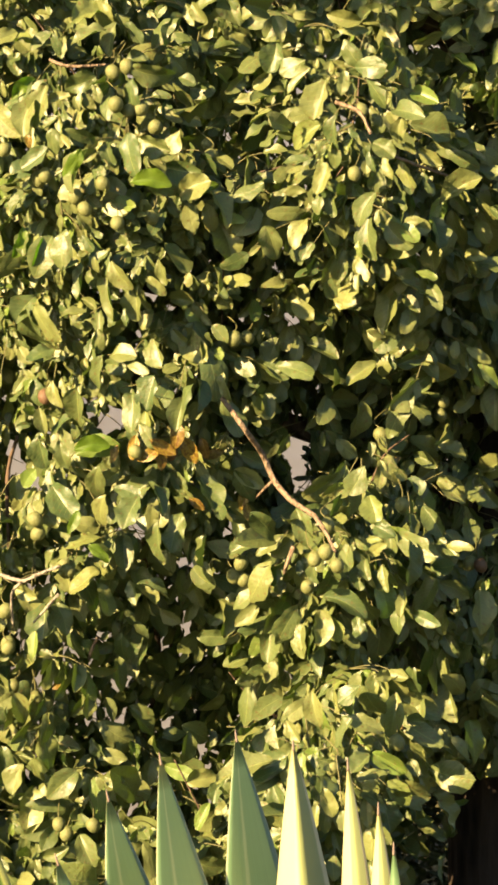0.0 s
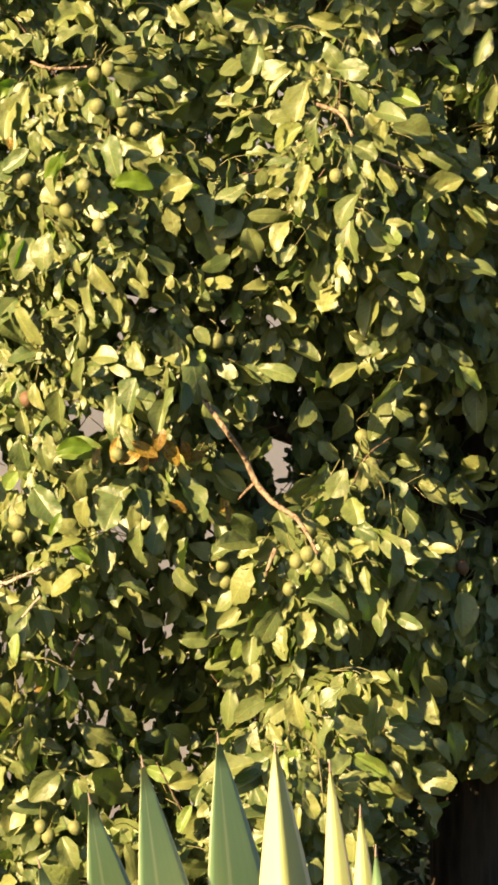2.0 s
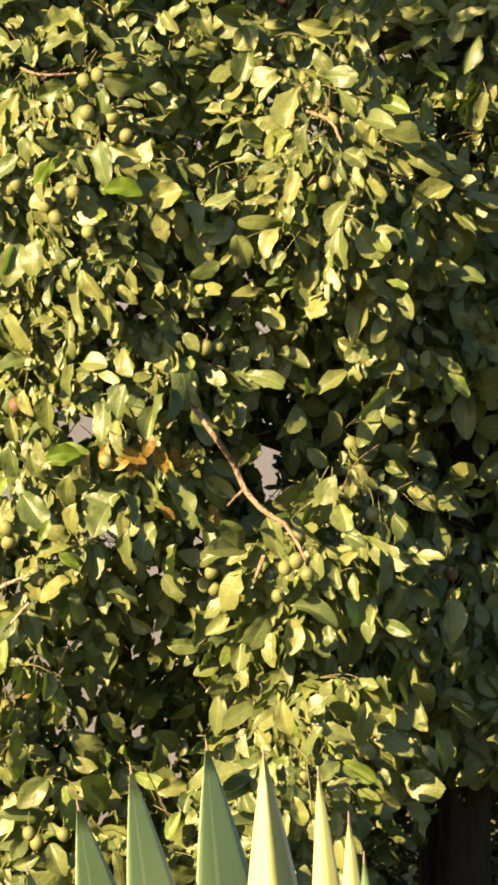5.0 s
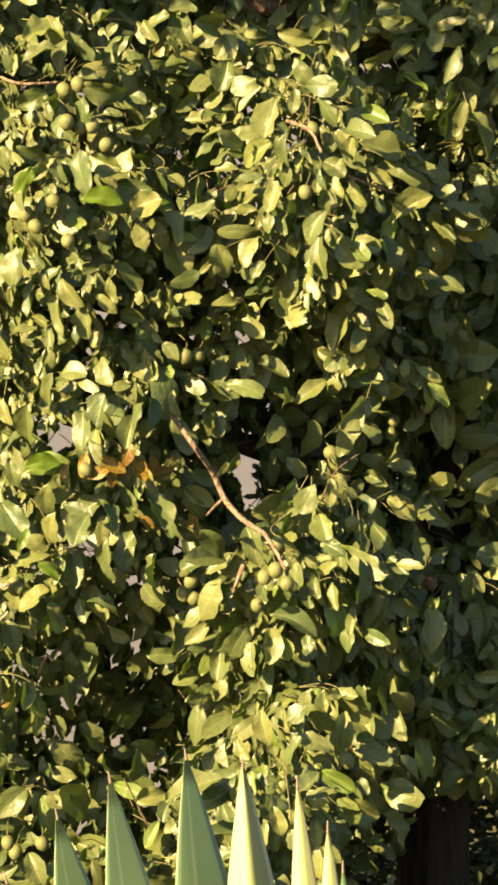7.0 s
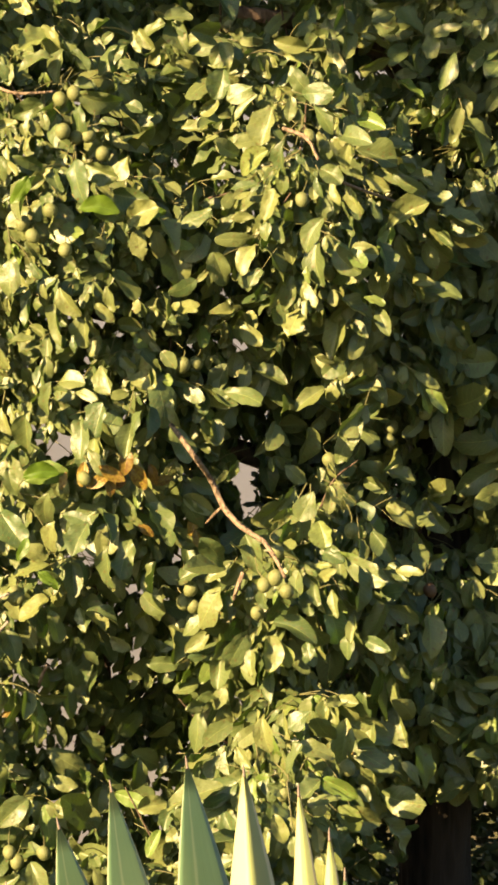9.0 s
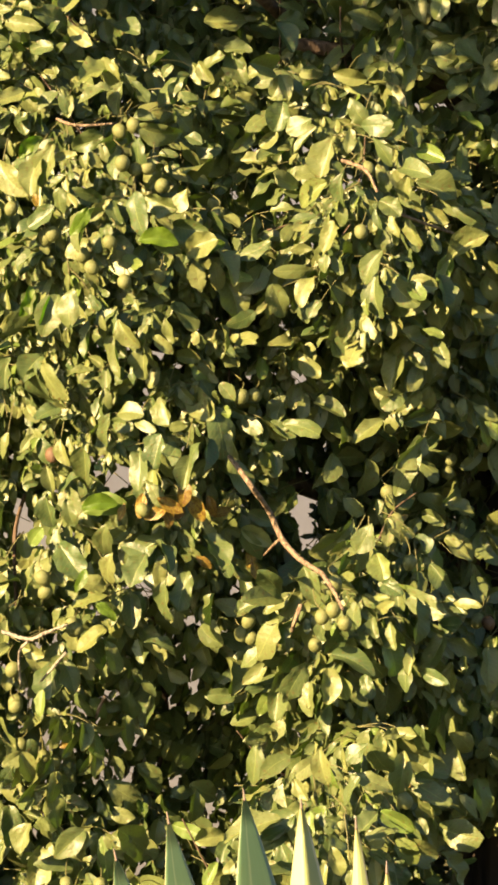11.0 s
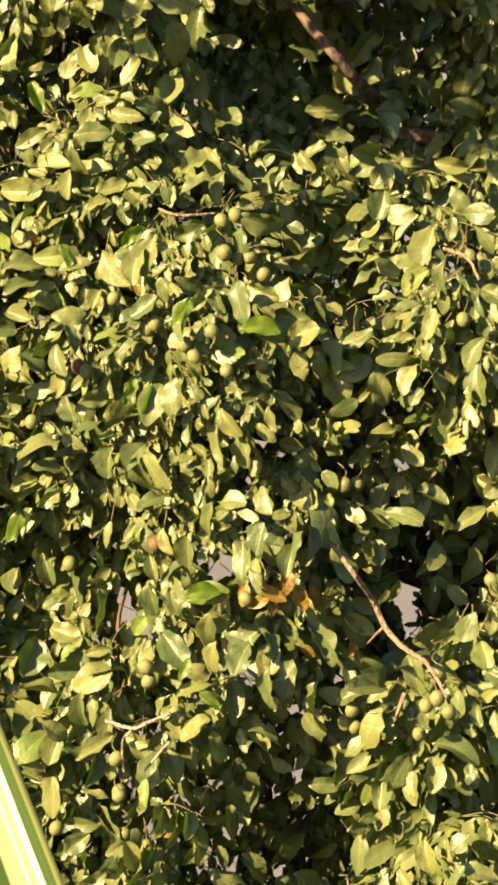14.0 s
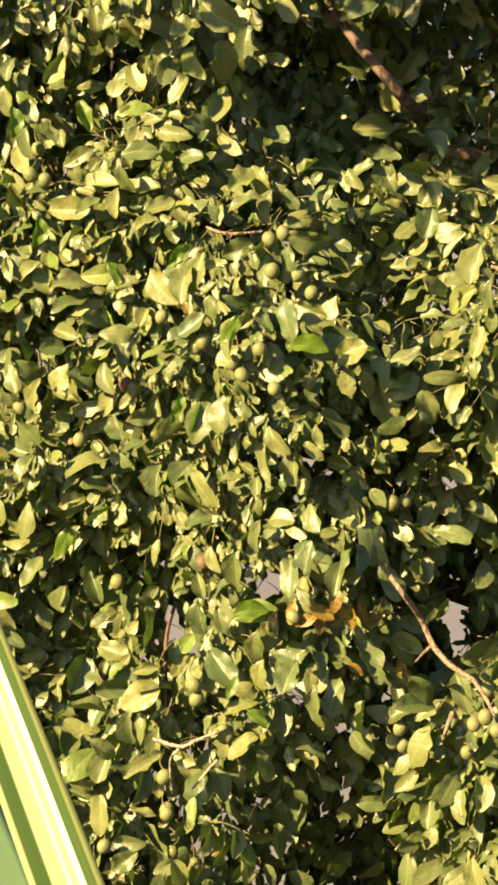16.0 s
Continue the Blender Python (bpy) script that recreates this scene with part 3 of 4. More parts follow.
LEAVES_LEFT_SIDE = [
    (-1.056, 0.61, 0.091, -110), (-0.987, 0.66, 0.084, -125), (-0.922, 0.641, -0.099, -40), (-1.128, 0.66, 0.084, -80), (-1.075, 0.683, 0.084, -30),
    (-0.831, 0.789, 0.084, 10), (-0.625, 0.934, 0.137, -110), (-0.701, 0.919, 0.114, -60), (-0.823, 0.515, 0.069, -75), (-0.64, 0.782, 0.076, -145),
    (-1.029, 0.942, 0.084, -70), (-1.075, 0.972, 0.076, -160), (-0.96, 0.934, 0.107, 20), (-0.869, 0.957, 0.091, -170), (-0.968, 0.782, 0.076, -20),
    (-1.082, 0.5, 0.091, -50), (-0.816, 0.721, -0.084, -60), (-1.136, 0.599, 0.069, -60), (-0.854, 0.66, 0.084, -80), (-0.755, 0.538, 0.076, 10),
]
LEAVES_LOWER_SIDE = [
    (-1.067, 0.104, 0.101, -125), (-0.889, 0.061, 0.093, -75), (-0.975, 0.028, 0.085, -95), (-0.803, -0.004, -0.101, -70), (-1.029, -0.015, -0.085, -60),
    (-0.932, -0.187, -0.124, -105), (-0.727, -0.058, -0.116, -80), (-0.835, -0.123, -0.093, -20), (-0.744, -0.176, 0.066, 10), (-0.76, -0.252, 0.116, -155),
    (-0.792, -0.338, 0.093, -90), (-0.878, -0.586, 0.109, -95), (-0.803, -0.467, -0.085, -30), (-0.722, -0.381, 0.085, -110), (-0.867, -0.446, 0.093, -110),
    (-0.803, -0.715, 0.085, -145), (-0.943, 0.19, 0.085, -105), (-1.094, 0.254, 0.101, -110), (-0.706, 0.362, 0.085, -100), (-0.609, 0.319, 0.116, -70),
]
LEAF_ZONES = [LEAVES_UPPER_LEFT, LEAVES_UPPER_RIGHT, LEAVES_MIDDLE_LEFT, LEAVES_MIDDLE_RIGHT, LEAVES_LOWER_LEFT, LEAVES_LOWER_RIGHT, LEAVES_LOW_LEFT, LEAVES_LOW_RIGHT, LEAVES_FAR_UPPER_LEFT, LEAVES_TOP_RIGHT, LEAVES_LEFT_SIDE, LEAVES_LOWER_SIDE]


TOWARD = Vector((0, -1, 0))
# Where the leaves turn away from the light, and where they turn to it: x, z, half width, half height
TURNED_AWAY = [
    (0.006, 0.534, 0.24, 0.24), (0.142, 0.206, 0.272, 0.184), (0.638, 0.262, 0.144, 0.544), (-0.37, -0.714, 0.24, 0.272), (0.72, -0.60, 0.12, 0.42), (-0.066, 1.054, 0.128, 0.136), (-0.034, 1.558, 0.432, 0.176),
    (-0.882, 0.59, 0.12, 0.128), (-0.946, 0.038, 0.192, 0.256), (0.47, 1.062, 0.144, 0.128), (0.062, -0.17, 0.2, 0.24), (-0.226, -0.826, 0.208, 0.256), (-0.61, -0.586, 0.192, 0.192), (-0.978, -0.346, 0.192, 0.24), (0.20, 0.14, 0.24, 0.30), (0.52, 0.05, 0.22, 0.34), (0.10, 0.50, 0.20, 0.16), (-0.14, -0.72, 0.26, 0.34), (0.17, -0.55, 0.14, 0.12),
    (-0.86, 1.53, 0.26, 0.13), (0.33, 0.16, 0.16, 0.22), (-0.02, 1.00, 0.14, 0.18), (0.42, -0.56, 0.18, 0.07), (0.88, 0.65, 0.14, 0.30), (0.80, -0.15, 0.18, 0.28), (0.52, 1.20, 0.28, 0.18), (0.56, 1.06, 0.22, 0.20), (0.24, 0.26, 0.26, 0.16), (-0.33, -1.02, 0.26, 0.20),
    (-0.06, 1.09, 0.26, 0.11), (-0.10, 0.94, 0.18, 0.14), (0.08, 1.38, 0.42, 0.13), (0.06, 0.86, 0.13, 0.12), (0.55, 1.32, 0.25, 0.14),
]
TURNED_TO = [
    (-0.498, 0.55, 0.32, 0.528), (-0.58, 0.66, 0.42, 0.56), (-0.30, 0.20, 0.22, 0.20), (-0.866, 0.454, 0.256, 0.192), (-0.802, 0.854, 0.32, 0.224), (-0.562, 1.062, 0.304, 0.224), (0.126, 1.062, 0.128, 0.192),
    (0.35, 0.774, 0.176, 0.208), (-0.162, 0.166, 0.176, 0.128), (0.35, -0.282, 0.176, 0.208), (0.19, -0.84, 0.32, 0.15), (-0.74, 1.00, 0.22, 0.20), (-0.50, 0.90, 0.28, 0.22), (-0.36, 0.85, 0.16, 0.40), (-0.14, 0.24, 0.16, 0.13), (0.42, -0.80, 0.24, 0.14), (0.58, -0.42, 0.12, 0.10), (0.60, -0.70, 0.14, 0.10), (0.58, 0.68, 0.12, 0.18),
]


def weight(zones, px, pz):
    return max(math.exp(-((px - x) / w) ** 2 - ((pz - z) / h) ** 2) for x, z, w, h in zones)


def leaf_face(r, spread, px=0.0, pz=9.0):
    """The side of a leaf that looks between the light and the open, or away from the light in the shady parts."""
    away, toward = weight(TURNED_AWAY, px, pz), weight(TURNED_TO, px, pz)
    if r.random() < away:
        v = Vector((r.uniform(0.6, 1.15), -0.72, r.uniform(-0.4, 0.4)))
        spread *= 0.8
    elif r.random() < toward:
        v = SUN_FROM * 1.2 + TOWARD * r.uniform(0.0, 0.5)
        spread *= 0.55
    else:
        v = SUN_FROM * r.uniform(0.0, 1.0) + TOWARD * r.uniform(0.5, 1.1) + Vector((r.uniform(0, 0.3), 0, r.uniform(0, 0.5)))
    return v.normalized() + Vector((r.gauss(0, spread), r.gauss(0, spread), r.gauss(0, spread)))


for zone in LEAF_ZONES:
    for px, pz, length, way in zone:
        a = radians(way)
        y = face_depth(px, pz) - rng.uniform(0.13, 0.21)
        tip = Vector((math.cos(a), rng.uniform(-0.65, 0.35), math.sin(a)))
        if length < 0:
            face = Vector((rng.uniform(0.5, 1.0), -0.8, rng.uniform(-0.2, 0.4))).normalized() + 0.2 * Vector((rng.gauss(0, 1), rng.gauss(0, 1), rng.gauss(0, 1)))
        else:
            face = SUN_FROM * rng.uniform(0.4, 1.0) + TOWARD * rng.uniform(0.3, 0.9) + 0.28 * Vector((rng.gauss(0, 1), rng.gauss(0, 1), rng.gauss(0, 1)))
        length = abs(length)
        s, t, n = turned(tip, face)
        length = min(1.12 * length, 0.128)
        at = place_on(px, pz, y) - t * (0.5 * length)
        m = Matrix.Translation(at) @ Matrix((s, t, n)).transposed().to_4x4() @ Matrix.Diagonal((length, length, length, 1))
        part("leaf", SINGLE[rng.randrange(len(SINGLE))], leaf_single, tree, m=m)
        taken.append((px, pz, 0.40 * length))

# Withered leaves: x, z, length, way of the tip
WITHERED = [
    (-0.245, -0.012, 0.10, -30), (-0.175, -0.020, 0.10, -60), (-0.285, -0.030, 0.08, 200), (-0.150, -0.175, 0.06, -40), (-0.535, -0.690, 0.062, 10),
    (0.415, -0.055, 0.045, 40), (-0.628, 0.855, 0.045, -80), (0.43, -0.81, 0.04, 0), (-0.945, 0.475, 0.05, 20), (-0.93, 1.005, 0.06, -50), (-0.10, -0.03, 0.07, 190),
    (0.0, -0.20, 0.07, -70), (-0.33, -0.012, 0.08, -105), (-0.21, 0.02, 0.09, -100), (-0.13, -0.015, 0.07, -80), (-0.255, -0.045, 0.08, -70), (-0.385, -0.03, 0.06, -120), (-0.02, -0.16, 0.07, -110),
]
dry = [leaf_mesh(leaf_shape(rng), "leaf", leaf_yellow) for _ in range(3)]
for px, pz, length, way in WITHERED:
    a = radians(way)
    s, t, n = turned(Vector((math.cos(a), -0.2, math.sin(a))), leaf_face(rng, 0.2))
    length *= 0.85
    at = place_on(px, pz, face_depth(px, pz) - 0.13) - t * (0.5 * length)
    m = Matrix.Translation(at) @ Matrix((s, t, n)).transposed().to_4x4() @ Matrix.Diagonal((length, length, length, 1))
    part("leaf", rng.choice(dry), leaf_yellow, tree, "withered orange-yellow leaf", m=m)
    taken.append((px, pz, 0.4 * length))

# Young leaves of a brighter green: x, z, length, way of the tip
FRESH = [
    (-0.498, 0.794, 0.085, -120), (-0.282, 0.738, 0.11, 0), (-0.650, 0.570, 0.09, -100), (-0.594, 0.538, 0.09, -110), (-1.05, 1.082, 0.09, -90),
    (-0.640, 1.000, 0.085, 40), (-0.426, -0.310, 0.07, -30), (-0.450, -0.014, 0.10, 10), (-0.498, -0.230, 0.07, 60), (-0.978, 0.186, 0.10, -110),
    (-0.130, 0.722, 0.08, 20), (-0.914, 1.410, 0.10, -70), (-1.120, 1.400, 0.09, -80), (-0.830, 0.960, 0.07, -60),
]
young = [leaf_mesh(leaf_shape(rng, 16, 0.48, FINE), "leaf", leaf_fresh) for _ in range(4)]
for px, pz, length, way in FRESH:
    a = radians(way)
    s, t, n = turned(Vector((math.cos(a), -0.2, math.sin(a))), Vector((rng.uniform(0.2, 0.6), -0.8, rng.uniform(0.0, 0.5))))
    at = place_on(px, pz, face_depth(px, pz) - 0.20) - t * (0.5 * length)
    m = Matrix.Translation(at) @ Matrix((s, t, n)).transposed().to_4x4() @ Matrix.Diagonal((length, length, length, 1))
    part("leaf", rng.choice(young), leaf_fresh, tree, "fresh bright green leaf", m=m)
    taken.append((px, pz, 0.4 * length))

# Nuts: x, z on the face
NUTS_A = [
    (-0.117, 0.843), (-0.109, 0.81), (-0.306, 0.946), (-0.266, 0.894), (0.299, 0.762), (0.318, 0.942), (0.63, 0.763), (0.594, 0.746),
    (0.374, 0.555), (-0.042, 0.294), (-0.005, 0.299), (-0.022, -0.341), (-0.042, -0.378), (-0.014, -0.39), (0.186, -0.33), (0.218, -0.31),
    (0.25, -0.35), (0.166, -0.41), (0.222, -0.234), (0.434, -0.178), (0.398, -0.058), (0.55, 0.115), (0.542, 0.078), (0.646, 0.154),
    (0.571, -0.331), (0.626, -0.342), (-0.606, -0.726), (-0.574, -0.739), (-0.322, -0.026), (-0.286, -0.03), (-0.51, -0.365), (-0.522, -0.346),
    (-0.598, -0.258), (-0.605, -0.218), (-0.683, -0.57),
]
NUTS_B = [
    (-0.466, 0.662), (-0.493, 0.698), (-0.414, 0.734), (-0.578, 0.758), (0.238, -0.923), (0.419, -0.85), (-0.517, -1.109), (-0.539, -1.082),
    (-0.442, -1.085), (-1.002, 0.926), (-0.774, 0.621), (-0.694, 0.83), (-0.595, 0.747), (-1.101, 0.574), (-0.93, 0.48), (-1.07, 1.242),
    (-1.029, 1.226), (-0.896, 1.317), (-1.048, 1.314), (-0.822, 0.075), (-0.52, -0.366), (-0.69, -0.477), (-0.683, -0.582), (-0.88, -0.472),
    (-0.861, -0.672), (-0.67, -0.691), (-0.339, 0.941), (-0.378, 0.958), (-0.277, 0.638), (-0.373, 0.622), (-0.346, 1.066), (-0.386, 1.05),
    (0.374, 0.022),
]
BROWN_NUTS = [(0.656, -0.348), (-0.222, -0.030), (-0.797, 0.637), (-0.578, 0.130)]


def nut_mesh(name, material):
    """An oval husk with a stalk dimple and a dark tip."""
    b = bmesh.new()
    bmesh.ops.create_uvsphere(b, u_segments=20, v_segments=14, radius=1.0)
    for v in b.verts:
        r = math.hypot(v.co.x, v.co.y)
        v.co.z *= 1.17 + 0.06 * v.co.z
        if v.co.z > 0.95:
            v.co.z -= 0.16 * (1 - r)
        if v.co.z < -1.0:
            v.co.z -= 0.06
        v.co += 0.02 * noise.noise_vector(v.co * 2.2)
    me = bpy.data.meshes.new(name)
    b.to_mesh(me)
    b.free()
    for p in me.polygons:
        p.use_smooth = True
    me.materials.append(material)
    return me


def set_nut(px, pz, mesh, material, label=""):
    r = rng.uniform(0.0185, 0.0215)
    y = face_depth(px, pz) - rng.uniform(0.06, 0.16)
    m = Matrix.Translation(place_on(px, pz, y)) @ pose(0, 0, 0, rng.uniform(-40, 40), rng.uniform(-40, 40), rng.uniform(0, 360)) @ Matrix.Diagonal((r, r, r, 1))
    nut = part("nut", mesh, material, tree, label, m)
    top = place_on(px, pz, y) + Vector((0, 0, r * 0.8))
    stalk = tube(bmesh.new(), [top, top + Vector((rng.uniform(-0.02, 0.02), 0.03, 0.025)), top + Vector((rng.uniform(-0.03, 0.03), 0.10, 0.06))], [0.0018, 0.0016, 0.0018], 5)
    part("stalk", stalk, stalk_green, nut)
    taken.append((px, pz, 0.022))


green_nut = nut_mesh("nut", husk_green)
brown_nut = nut_mesh("nut", husk_brown)
for px, pz in NUTS_A + NUTS_B:
    set_nut(px, pz, green_nut, husk_green)
for px, pz in BROWN_NUTS:
    set_nut(px, pz, brown_nut, husk_brown, "withered brown nut")

# The mass of leaves behind those: compound leaves of five to nine leaflets on drooping stalks
TAKEN = np.array(taken)
leaves, stalks, twigs = [], bmesh.new(), bmesh.new()
mass = random.Random(21)


def covers(px, pz):
    return bool(np.any((TAKEN[:, 0] - px) ** 2 + (TAKEN[:, 1] - pz) ** 2 < TAKEN[:, 2] ** 2))


def clear_below(px, pz):
    """The open shade round the foot of the trunk."""
    return px > 0.40 and pz < -0.92 - 0.5 * max(0.0, 0.62 - px)


def thin_here(px, pz, share):
    """Share of leaves that grow here: the lower left of the crown is sparse."""
    g = math.exp(-(((px + 0.32) / 0.50) ** 2 + ((pz + 0.48) / 0.52) ** 2))
    return 1.0 - share * g


# Full, sunlit parts of the crown's face: x, z, reach
FULL = [
    (-0.36, 0.78, 0.20), (-0.52, 0.62, 0.26), (-0.74, 1.00, 0.22), (-0.60, 0.85, 0.26), (-0.95, 0.75, 0.24), (-0.36, 0.22, 0.20), (-0.50, 1.05, 0.20), (0.28, 0.95, 0.22), (-0.85, 0.20, 0.22), (-0.62, 0.35, 0.22), (-0.58, 0.62, 0.36), (-0.22, 0.10, 0.16),
]


def compound_leaf(root, along, size, pairs, gap, face0, deep, shapes, store, stalk):
    """A walnut leaf: leaflets in pairs along a stalk and one at its end."""
    end = root + along * gap * (pairs + 0.6)
    ex, ez = end.x * FACE / end.y, (end.z - EYE) * FACE / end.y
    if stalk and not in_gap(ex, ez, 0.04) and not clear_below(ex, ez):
        bend = Vector((0, 0, 0.12 * (end - root).length))
        tube(stalks, [root - along * 0.02, 0.5 * (root + end) + bend, end], [0.0018, 0.0014, 0.0010], 4)
    across = along.cross(face0).normalized()
    spots = [(end, along, 1.15)]
    for p in range(pairs):
        foot = root + along * gap * (p + 0.6)
        for sgn in (-1, 1):
            spots.append((foot, (across * sgn * 0.60 + along * 0.35 + Vector((0, 0, -0.95))).normalized(), 0.75 + 0.12 * p))
    for foot, tip, grow in spots:
        length = size * grow * mass.choice((0.62, 0.8, 0.95, 1.1, 1.3))
        mid = foot + tip * 0.5 * length
        mx, mz = mid.x * FACE / mid.y, (mid.z - EYE) * FACE / mid.y
        if in_gap(mx, mz, 0.16 * length) or clear_below(mx, mz) or (deep < 0.15 and in_pocket(mx, mz)) or (deep < 0.12 and covers(mx, mz)):
            continue
        store.append((foot, tip + Vector((mass.gauss(0, 0.15), mass.gauss(0, 0.15), mass.gauss(0, 0.15))), face0 + Vector((mass.gauss(0, 0.28), mass.gauss(0, 0.28), mass.gauss(0, 0.28))), length, mass.randrange(len(shapes))))


# Shoots: from the end of each, several leaves spread outward and hang down
STEP = 0.130
for row in range(int(3.3 / STEP)):
    for col in range(int(2.9 / STEP)):
        cx = -1.75 + STEP * (col + 0.5 * (row % 2)) + mass.uniform(-0.4, 0.4) * STEP
        cz = -1.30 + STEP * row + mass.uniform(-0.4, 0.4) * STEP
        full = max(math.exp(-((cx - x) ** 2 + (cz - z) ** 2) / (2 * r * r)) for x, z, r in FULL)
        if mass.random() > thin_here(cx, cz, 0.50):
            continue
        proud = mass.gauss(0.02, 0.095 - 0.060 * full)
        face_c = leaf_face(mass, 0.25, cx, cz)
        for n in range(mass.choice((5, 6, 7, 8)) + round(6 * full)):
            w = mass.uniform(0, 2 * math.pi)
            out = Vector((math.cos(w), -0.35, math.sin(w) * 0.8))
            along = (out + Vector((0, mass.uniform(-0.3, 0.2), -0.65))).normalized()
            px, pz = cx + 0.03 * math.cos(w), cz + 0.03 * math.sin(w)
            deep = proud + mass.uniform(-0.02, 0.07)
            face0 = 0.6 * face_c + 0.6 * leaf_face(mass, 0.3, px, pz)
            root = place_on(px, pz, face_depth(px, pz) + deep)
            compound_leaf(root, along, mass.uniform(0.055, 0.100) * (1.08 - 0.26 * full), mass.choice((1, 2, 2, 3)), mass.uniform(0.036, 0.050), face0, deep, SHAPES, leaves, n % 3 == 0)

# Leaves in the depth of the crown
inner = []
for i in range(9000):
    px, pz = mass.uniform(-1.9, 1.35), mass.uniform(-1.35, 2.25)
    if mass.random() > thin_here(px, pz, 0.15):
        continue
    deep = mass.expovariate(1 / 0.35) + 0.14
    if deep > 1.4:
        continue
    root = place_on(px, pz, face_depth(px, pz) + deep)
    swing = mass.uniform(-1.2, 1.2)
    along = Vector((math.sin(swing) * 0.8, -0.4 * mass.random(), -0.35 - 0.5 * mass.random())).normalized()
    compound_leaf(root, along, mass.uniform(0.046, 0.084), mass.choice((2, 3, 3)), mass.uniform(0.040, 0.054), leaf_face(mass, 0.35, px, pz), deep, SIMPLE, inner, deep < 0.4 and i % 3 == 0)
tagged(part("inner_foliage", foliage_mesh("inner_foliage", inner, SIMPLE, leaf_mass), leaf_mass, tree, "shaded leaves inside the crown"), kind="stuff")

# Unseen bough added higher up, hanging forward to shade the crown's top
for i in range(120):
    d = Vector((mass.gauss(0, 0.30), mass.gauss(0, 0.22), mass.gauss(0, 0.17)))
    root = Vector((-0.95, 7.9, 3.9)) + d
    if (root.z - EYE) * FACE / root.y < 1.98:
        continue
    for s in range(6):
        tip = Vector((mass.uniform(-1, 1), mass.uniform(-0.6, 0.3), mass.uniform(-0.9, 0.3))).normalized()
        leaves.append((root + tip * 0.03, tip, leaf_face(mass, 0.5), mass.uniform(0.06, 0.10), mass.randrange(len(SHAPES))))
# Low spray added between the face and the trunk to shade the trunk
for i in range(260):
    root = Vector((0.36 + mass.gauss(0, 0.09), 9.36 + mass.gauss(0, 0.06), 0.60 + mass.gauss(0, 0.12)))
    tip = Vector((mass.uniform(-0.8, 0.8), mass.uniform(-0.5, 0.3), mass.uniform(-1, -0.1))).normalized()
    leaves.append((root, tip, SUN_FROM + Vector((mass.gauss(0, 0.4), mass.gauss(0, 0.4), mass.gauss(0, 0.4))), mass.uniform(0.06, 0.10), mass.randrange(len(SHAPES))))
foliage = part("foliage", foliage_mesh("foliage", leaves, SHAPES, leaf_mass), leaf_mass, tree, "mass of glossy green walnut leaves")
tagged(foliage, kind="stuff")

# Thin twigs inside the crown
for i in range(100):
    px, pz = mass.uniform(-1.1, 0.9), mass.uniform(-1.2, 1.8)
    if in_gap(px, pz, 0.10) or (px > 0.3 and pz < -0.75):
        continue
    y = face_depth(px, pz) + mass.uniform(0.12, 0.5)
    a = place_on(px, pz, y)
    d = Vector((mass.uniform(-1, 0.4), mass.uniform(-0.6, 0.1), mass.uniform(-0.7, 0.9))).normalized()
    b = a + d * mass.uniform(0.08, 0.16) + Vector((0, 0, mass.uniform(-0.02, 0.02)))
    c = b + (d + Vector((mass.uniform(-0.5, 0.5), 0, mass.uniform(-0.5, 0.5)))).normalized() * mass.uniform(0.08, 0.16)
    tube(twigs, [a, b, c], [0.0042, 0.0034, 0.002], 5, 0.1, mass)
tagged(part("brushwood", twigs, bark_limb, tree, "thin dark brown twigs"), kind="stuff")
tagged(part("leaf_stalk", stalks, stalk_green, tree, "thin yellow-green leaf stalks"), kind="stuff")


# ---- hedge behind the trunk ----
def hedge(at, size, count, seed):
    """A dense small-leaved hedge: stems and a mass of leaves with an uneven outline."""
    r = random.Random(seed)
    ob = thing("hedge", at, "dark small-leaved hedge in shade behind the trunk", "hedge")
    small = [leaf_shape(r, 3, 0.5, (-1.0, 0.0, 1.0)) for _ in range(5)]
    found = []
    for _ in range(count):
        p = Vector((r.uniform(-0.5, 0.5) * size[0], r.uniform(-0.5, 0.5) * size[1], r.random() ** 0.9 * size[2]))
        p += 0.10 * noise.noise_vector(p * 3)
        tip = Vector((r.gauss(0, 1), r.gauss(0, 0.6), r.uniform(-0.4, 1)))
        found.append((Vector(at) + p, tip, TOWARD + Vector((r.gauss(0, 0.6), r.gauss(0, 0.3), r.uniform(0, 0.8))), r.uniform(0.03, 0.055), r.randrange(5)))
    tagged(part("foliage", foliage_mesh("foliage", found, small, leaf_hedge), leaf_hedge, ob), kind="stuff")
    for _ in range(9):
        x, y = r.uniform(-0.45, 0.45) * size[0], r.uniform(-0.4, 0.4) * size[1]
        foot = Vector(at) + Vector((x, y, -0.05))
        part("stem", tube(bmesh.new(), [foot, foot + Vector((r.uniform(-0.1, 0.1), 0, size[2] * 0.5)), foot + Vector((r.uniform(-0.2, 0.2), 0, size[2] * 0.9))], [0.02, 0.014, 0.006], 7, 0.08, r), bark_limb, ob)
    return ob


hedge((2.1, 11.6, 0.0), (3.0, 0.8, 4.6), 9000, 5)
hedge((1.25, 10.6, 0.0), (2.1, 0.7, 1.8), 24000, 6)


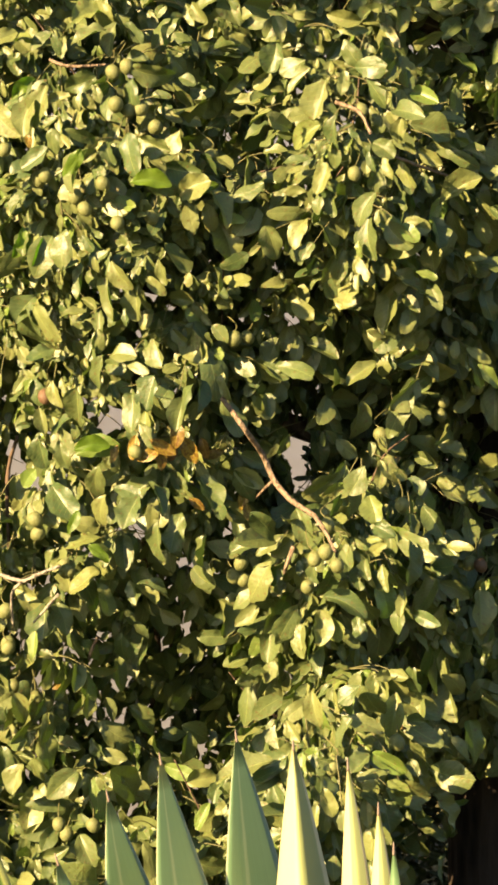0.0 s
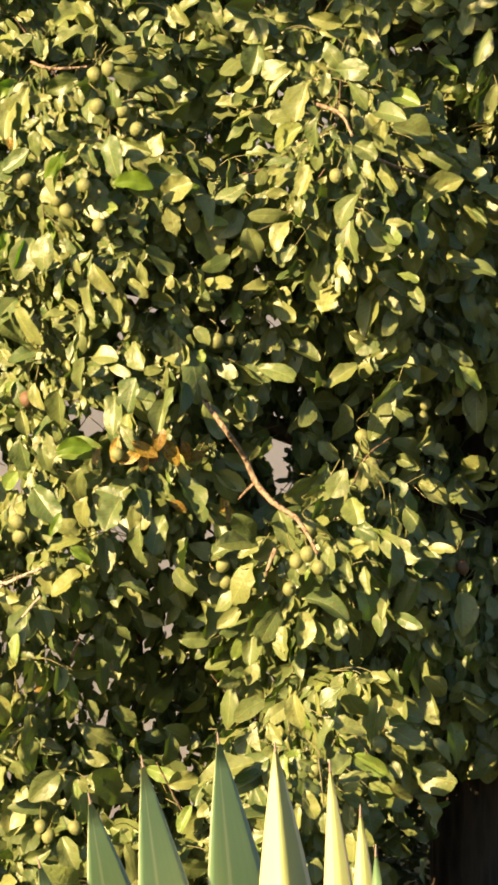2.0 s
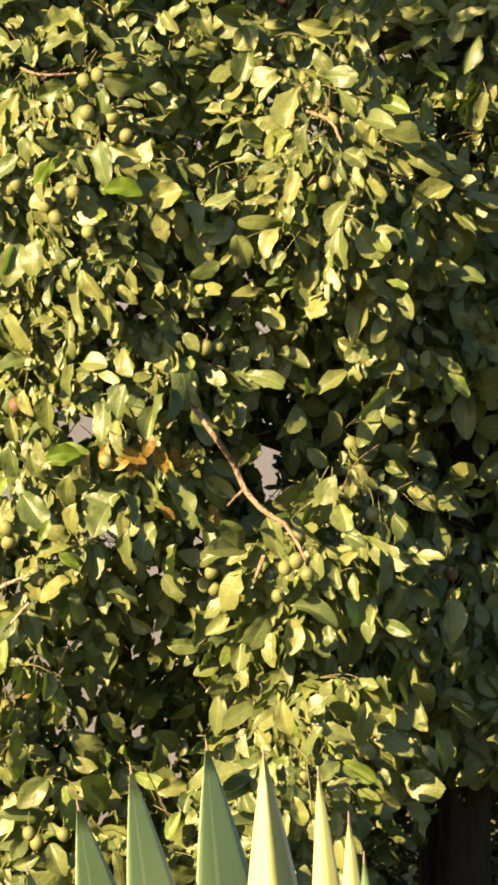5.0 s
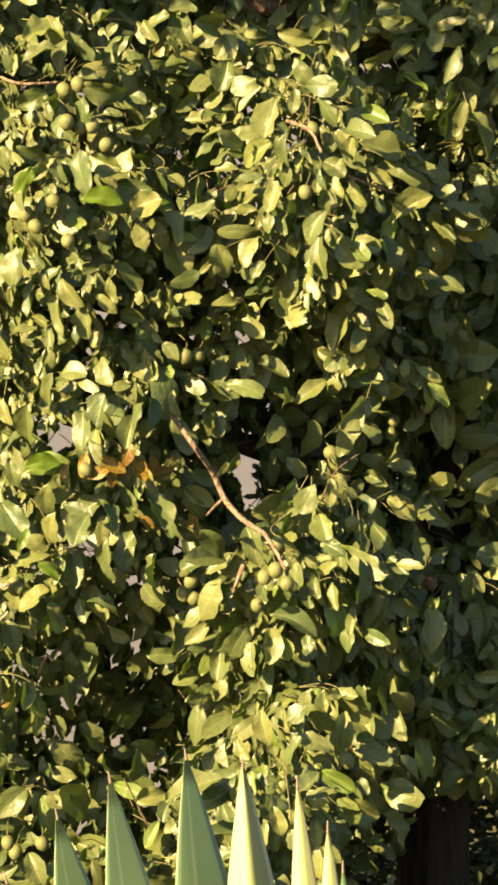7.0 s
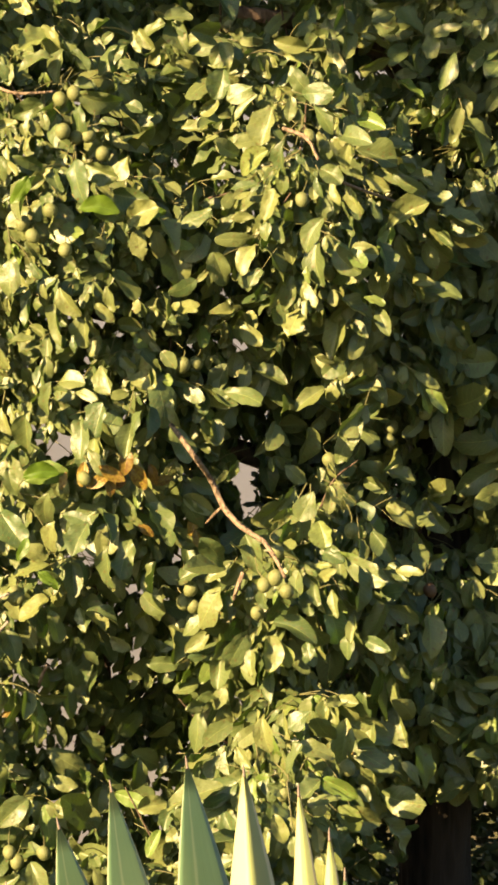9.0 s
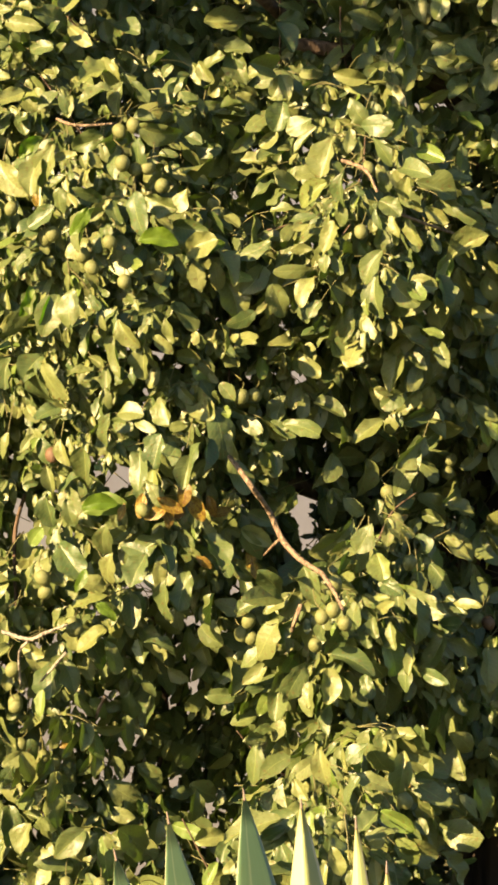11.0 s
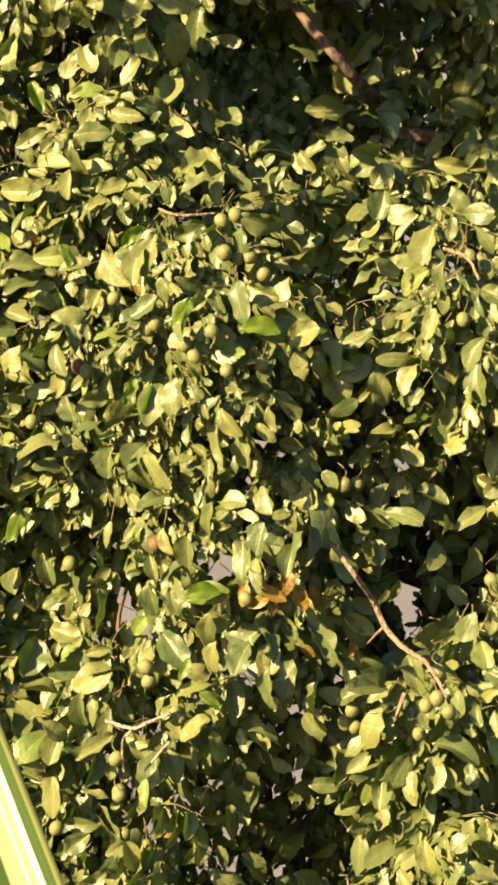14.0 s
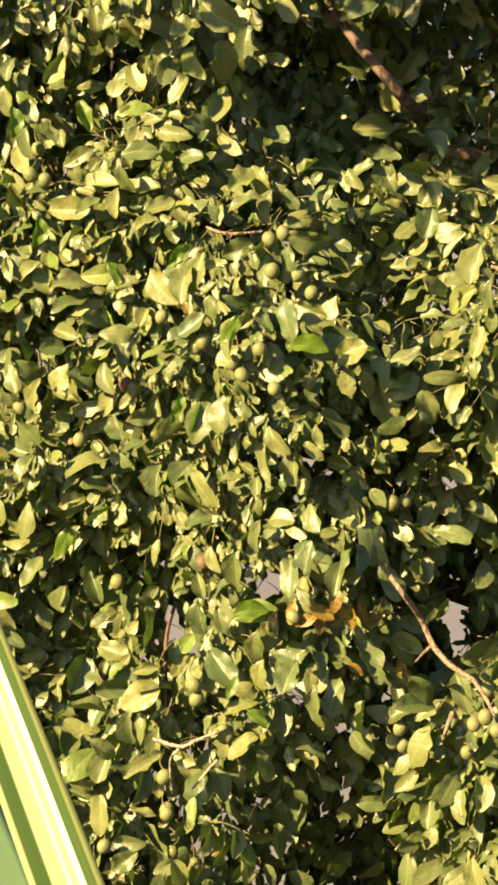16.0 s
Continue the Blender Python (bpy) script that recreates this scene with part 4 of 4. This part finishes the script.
# ---- agave ----
def blade(base, tip, width, channel, ridge, facing, thick=0.010, rows=26):
    """A long agave leaf: broad below, drawn out to a point, hollowed above, with thickness."""
    base, tip = Vector(base), Vector(tip)
    axis = tip - base
    length = axis.length
    s, t, n = turned(axis, Vector(facing))
    b = bmesh.new()
    uv = b.loops.layers.uv.new("UVMap")
    cols = 8
    top, low = [], []
    for i in range(rows + 1):
        v = i / rows
        half = 0.5 * width * min(1.0, 0.62 + 0.9 * v) * (1 - max(0.0, (v - 0.30) / 0.70) ** 2.3) + 0.0012
        centre = base + t * (v * length)
        for store, shift in ((top, 0.0), (low, -thick * (1 - 0.75 * v))):
            row = []
            for j in range(cols + 1):
                a = 2 * j / cols - 1
                z = channel * half * abs(a - ridge) ** 1.1 + shift * (1 - 0.8 * abs(a) ** 3)
                row.append(b.verts.new(centre + s * (a * half) + n * z))
            store.append(row)
    def quad(verts, coords):
        f = b.faces.new(verts)
        for loop, c in zip(f.loops, coords):
            loop[uv].uv = c
    for i in range(rows):
        for j in range(cols):
            c = [(j / cols, i / rows), ((j + 1) / cols, i / rows), ((j + 1) / cols, (i + 1) / rows), (j / cols, (i + 1) / rows)]
            quad((top[i][j], top[i][j + 1], top[i + 1][j + 1], top[i + 1][j]), c)
            quad((low[i][j + 1], low[i][j], low[i + 1][j], low[i + 1][j + 1]), (c[1], c[0], c[3], c[2]))
        for j, flip in ((0, False), (cols, True)):
            q = (low[i][j], top[i][j], top[i + 1][j], low[i + 1][j])
            quad(tuple(reversed(q)) if flip else q, [(j / cols, i / rows)] * 4)
    quad([top[0][j] for j in range(cols + 1)] + [low[0][j] for j in range(cols, -1, -1)], [(0.5, 0)] * (2 * cols + 2))
    quad([low[rows][j] for j in range(cols + 1)] + [top[rows][j] for j in range(cols, -1, -1)], [(0.5, 1)] * (2 * cols + 2))
    return b, t, tip


AGAVE_AT = Vector((0.115, 4.25, 0.0))
agave = thing("agave", AGAVE_AT, "tall agave with pointed grey-green leaves and dark spines", "agave plant")
# tip x, z (from the lens axis), foot x, nearer or farther, width, facing, hollow
AGAVE_LEAVES = [
    (-0.260, -0.565, 0.03, -0.05, 0.185, (0.53, -0.848, 0.0), -0.05, -0.85), (-0.196, -0.490, 0.05, 0.05, 0.205, (0.53, -0.848, 0.0), -0.05, -0.80), (-0.121, -0.432, 0.08, -0.02, 0.185, (0.53, -0.848, 0.0), -0.05, -0.72),
    (-0.018, -0.408, 0.142, 0.06, 0.200, (0.53, -0.848, 0.0), -0.05, -0.70), (0.060, -0.412, 0.134, -0.02, 0.150, (-0.05, -1.0, 0.05), -1.1, 0.0), (0.133, -0.434, 0.18, -0.07, 0.100, (-0.30, -0.95, 0.1), -0.8, 0.25),
    (0.172, -0.488, 0.19, -0.12, 0.100, (-0.30, -0.95, 0.1), -0.8, 0.25), (0.191, -0.537, 0.20, -0.15, 0.090, (-0.35, -0.9, 0.1), -0.6, 0.1),
]
for tx, tz, fx, dy, width, facing, chan, ridge in AGAVE_LEAVES:
    tip = Vector((tx, AGAVE_AT.y + dy, EYE + tz))
    base = Vector((fx, AGAVE_AT.y + 0.7 * dy, 0.02))
    b, t, end = blade(base, tip, width, chan, ridge, facing)
    # Blades that face the sun get the colouring with painted sunlight
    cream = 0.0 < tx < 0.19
    one = part("leaf", b, agave_sunlit if cream else agave_plain, agave, "cream-edged leaf with its sunward half painted pale" if cream else "")
    part("spine", tube(bmesh.new(), [end - t * 0.008, end + t * 0.003, end + t * 0.010], [0.0020, 0.0014, 0.0005], 7), spine_mat, one, "dark pointed spine")
# the broad cream-striped leaf that leans out to the side
b, t, end = blade((-0.011, AGAVE_AT.y - 0.10, 0.05), (-0.851, 4.15, 2.28), 0.100, 0.10, 0.0, (0.05, -1.0, 0.25), 0.014, 40)
one = part("leaf", b, agave_cream, agave, "cream-striped leaf with green margins")
part("spine", tube(bmesh.new(), [end - t * 0.012, end + t * 0.012, end + t * 0.032], [0.004, 0.003, 0.0006], 7), spine_mat, one, "dark pointed spine")
# its plain neighbour
b, t, end = blade((-0.08, AGAVE_AT.y + 0.02, 0.05), (-0.99, 4.30, 2.20), 0.12, 0.16, 0.0, (0.35, -0.9, 0.15), 0.014, 40)
one = part("leaf", b, agave_plain, agave)
part("spine", tube(bmesh.new(), [end - t * 0.012, end + t * 0.012, end + t * 0.032], [0.004, 0.003, 0.0006], 7), spine_mat, one, "dark pointed spine")
